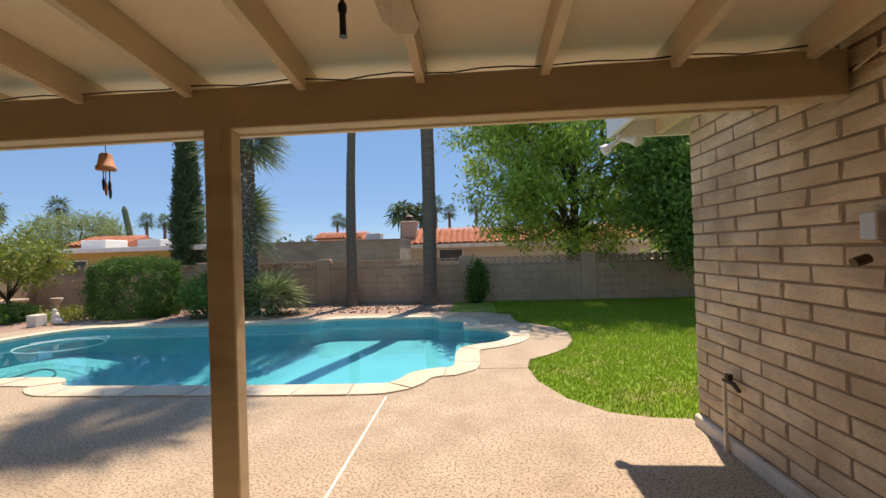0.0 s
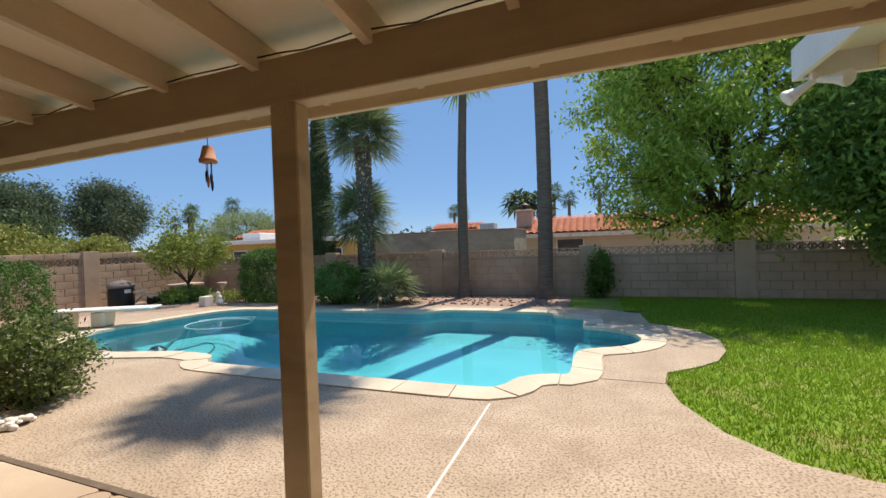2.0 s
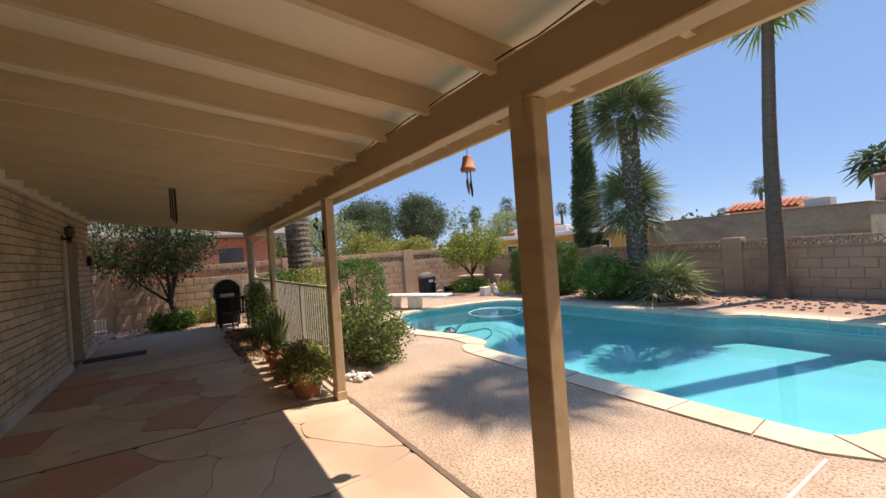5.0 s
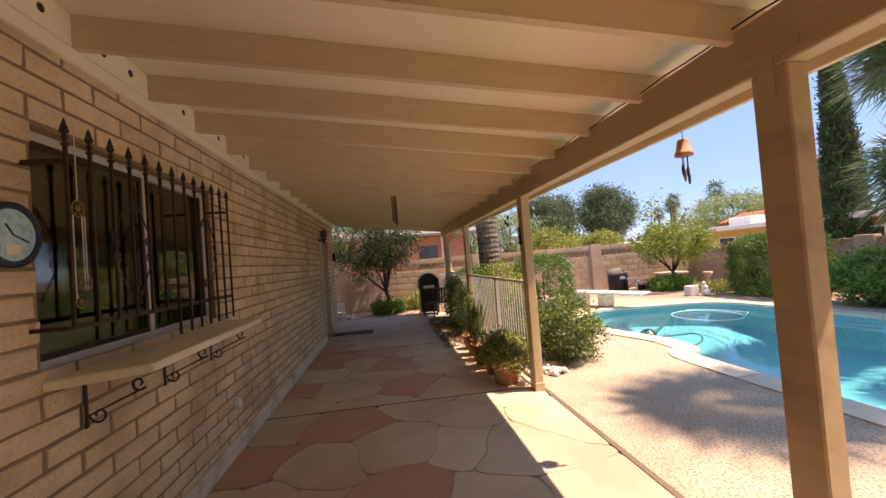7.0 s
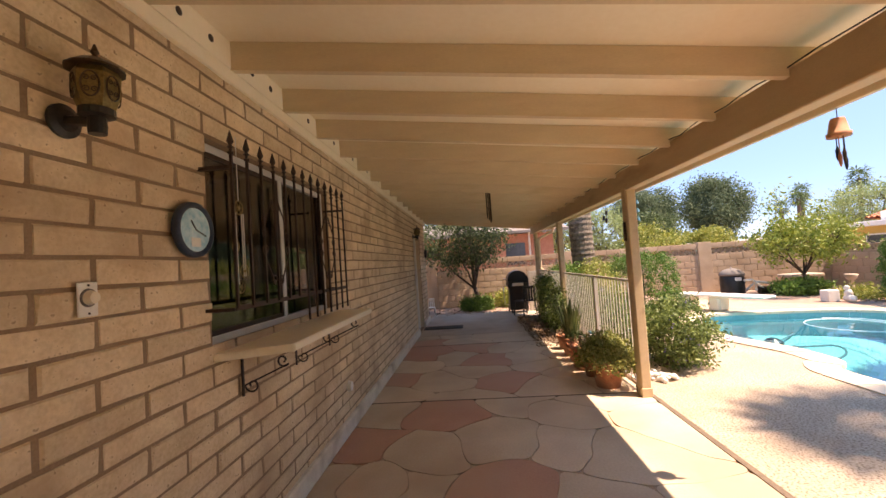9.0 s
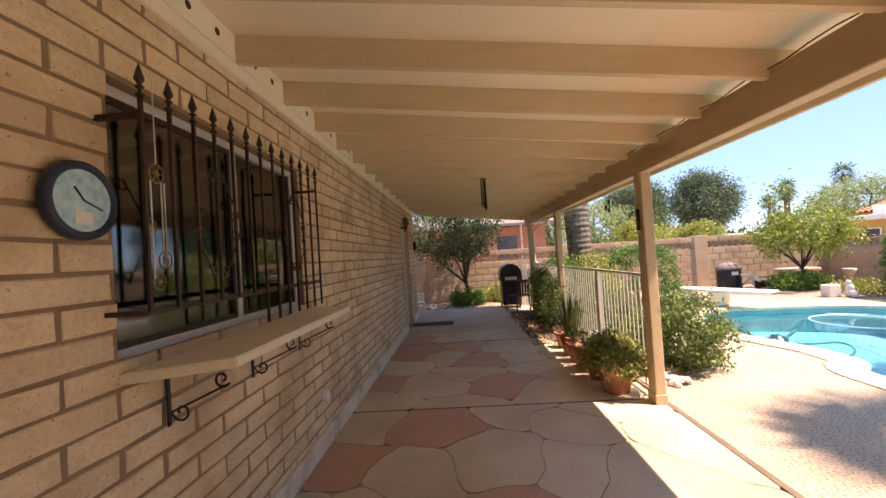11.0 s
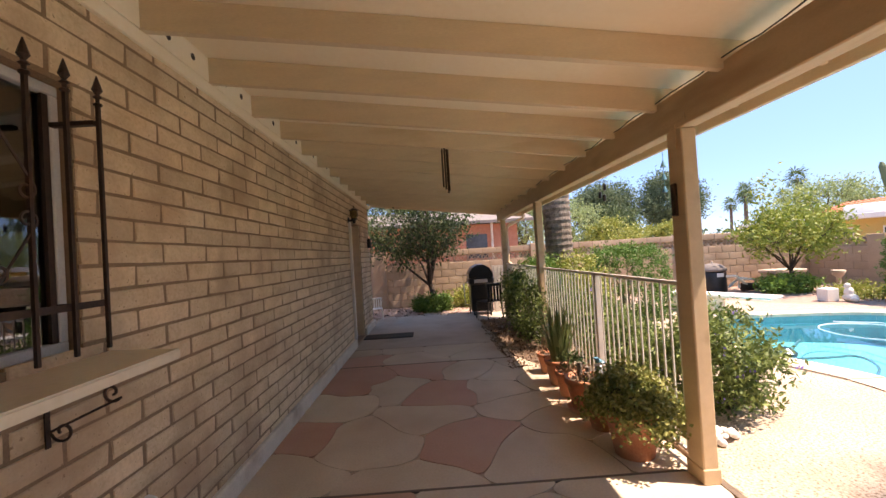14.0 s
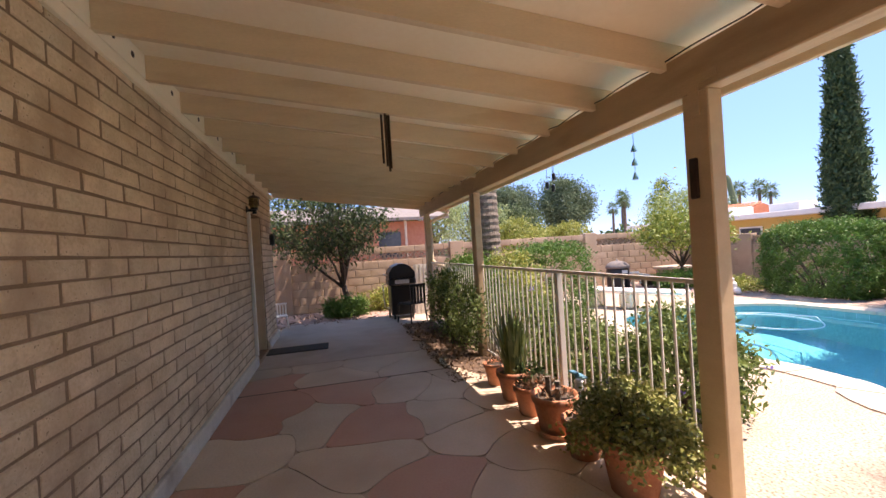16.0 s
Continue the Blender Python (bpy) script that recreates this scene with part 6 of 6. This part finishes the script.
tube(bm, [(-12.15, 8.5, 0.12), (-12.15, 9.0, 0.12)], [0.11, 0.09], 14)
part("pump_motor", bm, M_CHIME, pm)
bn = thing("garden_bench", (-12.75, 9.95, 0), "low rendered masonry bench by the yard wall", "bench")
bm = bmesh.new()
box(bm, -13.0, -12.4, 9.6, 10.5, 0.38, 0.47, 0.02)
part("seat", bm, M_CONCRETE, bn)
bm = bmesh.new()
box(bm, -12.95, -12.45, 9.65, 10.45, -0.02, 0.38, 0.02)
part("base", bm, M_BLOCK, bn)
ur = thing("stone_urn", (-11.6, 10.5, 0), "pale stone birdbath urn", "urn")
bm = bmesh.new()
lathe(bm, (-11.6, 10.5, -0.02), [(0.10, 0), (0.09, 0.05), (0.05, 0.09), (0.05, 0.3), (0.11, 0.36), (0.15, 0.47), (0.13, 0.48), (0.06, 0.42)], 20)
part("bowl", bm, M_CONCRETE, ur, "", True)
bxs = thing("planter_box", (-10.0, 8.62, 0), "small pale concrete planter cube", "planter")
bm = bmesh.new()
box(bm, -10.14, -9.9, 8.5, 8.76, -0.01, 0.26, 0.015)
part("cube", bm, M_STATUE, bxs)
bm = bmesh.new()
for c, s in (((-9.78, 8.86, 0.10), (0.20, 0.14, 0.12)), ((-9.8, 8.84, 0.25), (0.12, 0.10, 0.15)), ((-9.82, 8.82, 0.43), (0.075, 0.07, 0.085)), ((-9.64, 8.8, 0.07), (0.13, 0.07, 0.07))):
    vs = bmesh.ops.create_icosphere(bm, subdivisions=3, radius=1)["verts"]
    bmesh.ops.transform(bm, verts=vs, matrix=Matrix.Translation(c) @ Matrix.Diagonal((*s, 1)))
for v in bm.verts:
    v.co += v.normal * 0.02 * noise.noise(v.co * 14)
    v.co.z = max(v.co.z, -0.005)
bm.transform(Matrix.Translation((-9.78, 8.86, -0.005)) @ Matrix.Scale(0.72, 4) @ Matrix.Translation((9.78, -8.86, 0.005)))
tagged(part("garden_statue", bm, M_STATUE, None, "", True), "small white cast-stone garden figure", "statue")
pcl = thing("pool_cleaner", (-5.9, 6.5, -0.11), "pale floating pool-cleaner hose with a cleaner head", "pool cleaner")
bm = bmesh.new()
ring = [(-7.75 + 0.70 * math.cos(a), 7.1 + 0.60 * math.sin(a), -0.112) for a in (0.9 + 6.0 * k / 60 for k in range(61))]
tube(bm, ring + [(-7.6, 7.95, -0.115), (-8.3, 7.75, -0.115), (-8.62, 7.3, -0.115)], 0.010, 6)
part("hose", bm, M_POLY, pcl, "pale floating hose")
bm = bmesh.new()
tube(bm, soft_line([(-9.0, 7.1, -0.44), (-8.55, 6.5, -0.48), (-8.0, 5.8, -0.5), (-7.9, 6.5, -0.5), (-7.95, 7.0, -0.5), (-7.3, 6.65, -0.5), (-6.85, 5.95, -0.5), (-7.3, 5.6, -0.5), (-8.0, 5.7, -0.48)]), 0.018, 6)
part("sunken_hose", bm, M_TEAL, pcl, "dark sunken hose loop")
bm = bmesh.new()
lathe(bm, (-8.2, 6.05, -0.50), [(0.16, 0), (0.17, 0.05), (0.08, 0.12)], 14)
part("cleaner_head", bm, M_NAVY, pcl, "dark underwater cleaner")

# ---- pieces of walls, floors ----
def brick_mesh(w, h, d, seed, lump=0.007):
    """A slumped block: its face bulges and its edges are worn."""
    r = random.Random(seed)
    bm = bmesh.new()
    c = 0.006
    back = [bm.verts.new((x, 0, z)) for x, z in ((0, 0), (w, 0), (w, h), (0, h))]
    mid = [bm.verts.new((x, d - c, z + r.uniform(-1, 1) * lump * 0.5)) for x, z in ((0, 0), (w, 0), (w, h), (0, h))]
    frt = [bm.verts.new((x + r.uniform(-1, 1) * lump, d + r.uniform(-1, 1) * lump * 0.6, z + r.uniform(-1, 1) * lump * 0.6)) for x, z in ((c, c), (w * 0.5, c * 0.6), (w - c, c), (w - c, h - c), (w * 0.5, h - c * 0.8), (c, h - c))]
    cen = bm.verts.new((w * r.uniform(0.4, 0.6), d + lump * 1.2, h * 0.45))
    for k in range(4):
        j = (k + 1) % 4
        bm.faces.new((back[k], back[j], mid[j], mid[k]))
    ring = frt
    bm.faces.new((mid[0], mid[1], ring[2], ring[1], ring[0]))
    bm.faces.new((mid[1], mid[2], ring[3], ring[2]))
    bm.faces.new((mid[2], mid[3], ring[5], ring[4], ring[3]))
    bm.faces.new((mid[3], mid[0], ring[0], ring[5]))
    for k in range(6):
        bm.faces.new((ring[k], ring[(k + 1) % 6], cen))
    bmesh.ops.recalc_face_normals(bm, faces=bm.faces)
    me = bpy.data.meshes.new("brick")
    bm.to_mesh(me)
    bm.free()
    return me


def lay(parent, to_world, length, z0, z1, holes, material, bw, bh, joint, depth, name, near, lump=0.007, phase=0.0, seed=0):
    """Lays blocks in running bond; those for which near(u, z) holds are objects of their own, the rest one joined part."""
    meshes = [brick_mesh(bw - joint, bh - joint, depth, seed + k, lump) for k in range(12)]
    for me in meshes:
        me.materials.append(material)
    r = random.Random(seed)
    verts, faces = [], []
    row, z = 0, z0
    inv = parent.matrix_world.inverted()
    root = ORIGIN[parent.name]
    while z + bh * 0.6 < z1:
        u = -bw * (0.5 if row % 2 else 0.0) - phase
        while u < length:
            spans = [(max(u, 0), min(u + bw - joint * 1.5, length))]
            for h in holes:
                if h[2] < z + bh * 0.5 < h[3]:
                    spans = [q for a, b in spans for q in ((a, min(b, h[0])), (max(a, h[1]), b)) if q[1] - q[0] > 0.03]
            for a, b in spans:
                if b - a < 0.03:
                    continue
                me = r.choice(meshes)
                hh = min(1.0, (z1 - z) / bh)
                m = Matrix.Translation(-root) @ to_world @ Matrix.Translation((a, 0, z)) @ Matrix.Diagonal(((b - a) / (bw - joint), 1, hh, 1))
                if near((a + b) / 2, z):
                    ob = new(name, me)
                    ob.parent = parent
                    ob.matrix_local = m
                else:
                    base = len(verts)
                    verts += [m @ v.co for v in me.vertices]
                    faces += [[base + i for i in p.vertices] for p in me.polygons]
            u += bw
        z += bh
        row += 1
    if faces:
        me = bpy.data.meshes.new("blockwork")
        me.from_pydata(verts, [], faces)
        me.materials.append(material)
        ob = new("blockwork", me)
        ob.parent = parent
        tagged(ob, kind="stuff")


flip = Matrix.Rotation(math.pi, 4, "Z")
# house wall: u runs along -x from the east corner, faces +y
south = Matrix(((-1, 0, 0, EAST_X), (0, 1, 0, WALL_Y - 0.018), (0, 0, 1, 0), (0, 0, 0, 1)))
hole = [(EAST_X - WIN[1], EAST_X - WIN[0], WIN[2], WIN[3]), (EAST_X - DOOR[1], EAST_X - DOOR[0], -1, DOOR[3])]
lay(wall_s, south, EAST_X + 10.7, 0.06, 2.6, hole, M_BRICK, 0.392, 0.1015, 0.013, 0.011, "brick", lambda u, z: 1.9 < u < 6.9, phase=0.17, seed=11)
# east wall: u runs along y, faces -x
east = Matrix(((0, -1, 0, EAST_X + 0.018), (1, 0, 0, WALL_Y + 0.05), (0, 0, 1, 0), (0, 0, 0, 1)))
lay(wall_e, east, 3.45 - WALL_Y - 0.05, 0.003, 2.55, [], M_BRICK, 0.395, 0.1015, 0.013, 0.011, "brick", lambda u, z: u > 1.2, phase=0.06, seed=31)


# yard walls of concrete block
def yard_wall(name, to_world, length, solid_top, label, screen, cap, piers, near, seed):
    bm = bmesh.new()
    box(bm, 0, length, -0.15, -0.002, -0.1, solid_top)
    if cap > solid_top + 0.25:
        box(bm, 0, length, -0.15, -0.002, solid_top + 0.2, cap)
    bm.transform(to_world)
    w = solid(name, bm, M_BLOCKJ, label, "yard wall")
    lay(w, to_world, length, 0.0, solid_top, [], M_BLOCK, 0.40, 0.2, 0.01, 0.01, "block", near, 0.003, seed=seed)
    if cap > solid_top + 0.25:
        lay(w, to_world, length, solid_top + 0.2, cap, [], M_BLOCK, 0.40, cap - solid_top - 0.2, 0.01, 0.01, "cap_block", near, 0.003, seed=seed + 9)
    # pierced screen course
    bm = bmesh.new()
    s = 0.2
    box(bm, 0, 0.39, -0.13, -0.02, 0, 0.02)
    box(bm, 0, 0.39, -0.13, -0.02, s - 0.02, s)
    for x in (0, 0.185, 0.37):
        box(bm, x, x + 0.02, -0.13, -0.02, 0.02, s - 0.02)
    for x in (0.1, 0.29):
        for q in (0, 1):
            box(bm, -0.11, 0.11, -0.125, -0.025, -0.011, 0.011, m=Matrix.Translation((x, 0, s / 2)) @ Matrix.Rotation(radians(45 if q else -45), 4, "Y"))
    me = bpy.data.meshes.new("screen_block")
    bm.to_mesh(me)
    bm.free()
    me.materials.append(M_BLOCK)
    for a, b in screen:
        u = a
        while u + 0.4 <= b + 0.01:
            ob = new("screen_block", me)
            ob.parent = w
            ob.matrix_local = to_world @ Matrix.Translation((u, 0, solid_top))
            u += 0.4
    for u in piers:
        bm = bmesh.new()
        box(bm, u - 0.2, u + 0.2, -0.19, 0.05, -0.05, cap + 0.04, 0.008)
        bm.transform(to_world)
        part("pier", bm, M_BLOCK, w)
    return w


north_m = Matrix(((-1, 0, 0, 9.0), (0, -1, 0, 11.55), (0, 0, 1, 0), (0, 0, 0, 1)))
yard_wall("wall_north", north_m, 22.5, 1.04, "tan concrete-block yard wall with a pierced top course", [(0.0, 22.0)], 1.26, [5.85, 9.2, 13.35, 17.0, 20.6], lambda u, z: 5.0 < u < 15, 51)
west_m = Matrix(((0, 1, 0, -13.45), (-1, 0, 0, 11.55), (0, 0, 1, 0), (0, 0, 0, 1)))
yard_wall("wall_west", west_m, 18.0, 1.2, "tan concrete-block yard wall with a pierced course", [(0.4, 17.6)], 1.56, [3.75, 8.0, 12.55], lambda u, z: 1.0 < u < 13.5, 71)

# flagstones of the patio
rnd = random.Random(12)
W_STONE = -8.3
JOINTS = (-4.35, -7.3)
xa, xb, ya, yb = W_STONE, EAST_X, WALL_Y + 0.04, 2.12
REDS = [(-6.55, -0.38), (-6.1, 0.65), (-4.95, 0.68), (-7.55, -0.47), (-7.0, 0.47), (-5.25, -0.68), (-4.02, 0.0), (-3.32, -0.55), (-2.59, 0.57), (-1.2, 1.3), (-0.4, 0.2)]
seeds = list(REDS)
while len(seeds) < 74:
    best = max(((rnd.uniform(xa, xb), rnd.uniform(ya, yb)) for _ in range(14)), key=lambda p: min([(p[0] - q[0]) ** 2 * 0.7 + (p[1] - q[1]) ** 2 * 1.3 for q in seeds] or [9]))
    seeds.append(best)
reds = set(range(len(REDS)))
for i, p in enumerate(seeds):
    poly = [Vector(q) for q in ((xa, ya), (xb, ya), (xb, yb), (xa, yb))]
    bay = (p[0] < -4.35) + (p[0] < -7.3)
    cutters = [((Vector(q) + Vector(p)) / 2, (Vector(q) - Vector(p)).normalized()) for j, q in enumerate(seeds) if j != i and (q[0] < -4.35) + (q[0] < -7.3) == bay]
    if bay < 2:
        cutters.append((Vector((JOINTS[bay], 0)), Vector((-1, 0))))
    if bay > 0:
        cutters.append((Vector((JOINTS[bay - 1], 0)), Vector((1, 0))))
    for mid, nrm in cutters:
        out = []
        for k, a in enumerate(poly):
            b = poly[(k + 1) % len(poly)]
            da, db = (a - mid).dot(nrm) + 0.004, (b - mid).dot(nrm) + 0.004
            if da <= 0:
                out.append(a)
            if (da < 0 < db) or (db < 0 < da):
                out.append(a.lerp(b, da / (da - db)))
        poly = out
        if not poly:
            break
    if len(poly) < 3:
        continue
    fine = []
    for k, a in enumerate(poly):
        b = poly[(k + 1) % len(poly)]
        n = max(1, int((b - a).length / 0.12))
        fine += [a.lerp(b, q / n) for q in range(n)]
    wob = []
    for v in fine:
        edge = min(v.x - xa, xb - v.x, v.y - ya, yb - v.y, abs(v.x + 4.35) - 0.01, abs(v.x + 7.3) - 0.01)
        k = min(1.0, max(0.0, edge) * 6) * 0.20
        wob.append((v.x + k * noise.noise((v.x * 2.3, v.y * 2.3, 1.0)), v.y + k * noise.noise((v.x * 2.3, v.y * 2.3, 7.0))))
    wob = soft(wob, 2)
    bm = bmesh.new()
    top = [bm.verts.new((x, y, 0.0)) for x, y in wob]
    low = [bm.verts.new((x, y, -0.013)) for x, y in wob]
    f = bm.faces.new(top)
    if f.normal.z < 0:
        f.normal_flip()
    for k in range(len(wob)):
        bm.faces.new((top[k], low[k], low[(k + 1) % len(wob)], top[(k + 1) % len(wob)]))
    bmesh.ops.recalc_face_normals(bm, faces=bm.faces)
    part("flagstone", bm, M_RED if i in reds else M_STONE, patio)
for x in JOINTS:
    bm = bmesh.new()
    box(bm, x - 0.011, x + 0.011, WALL_Y + 0.04, 2.12, -0.011, 0.0015)
    part("control_joint", bm, M_JOINT, patio, "dark saw-cut joint across the patio")
bm = bmesh.new()
box(bm, -11.7, W_STONE - 0.012, WALL_Y + 0.04, 2.12, -0.013, 0.0)
part("slab", bm, M_CONCRETE, patio, "plain grey-tan concrete slab")
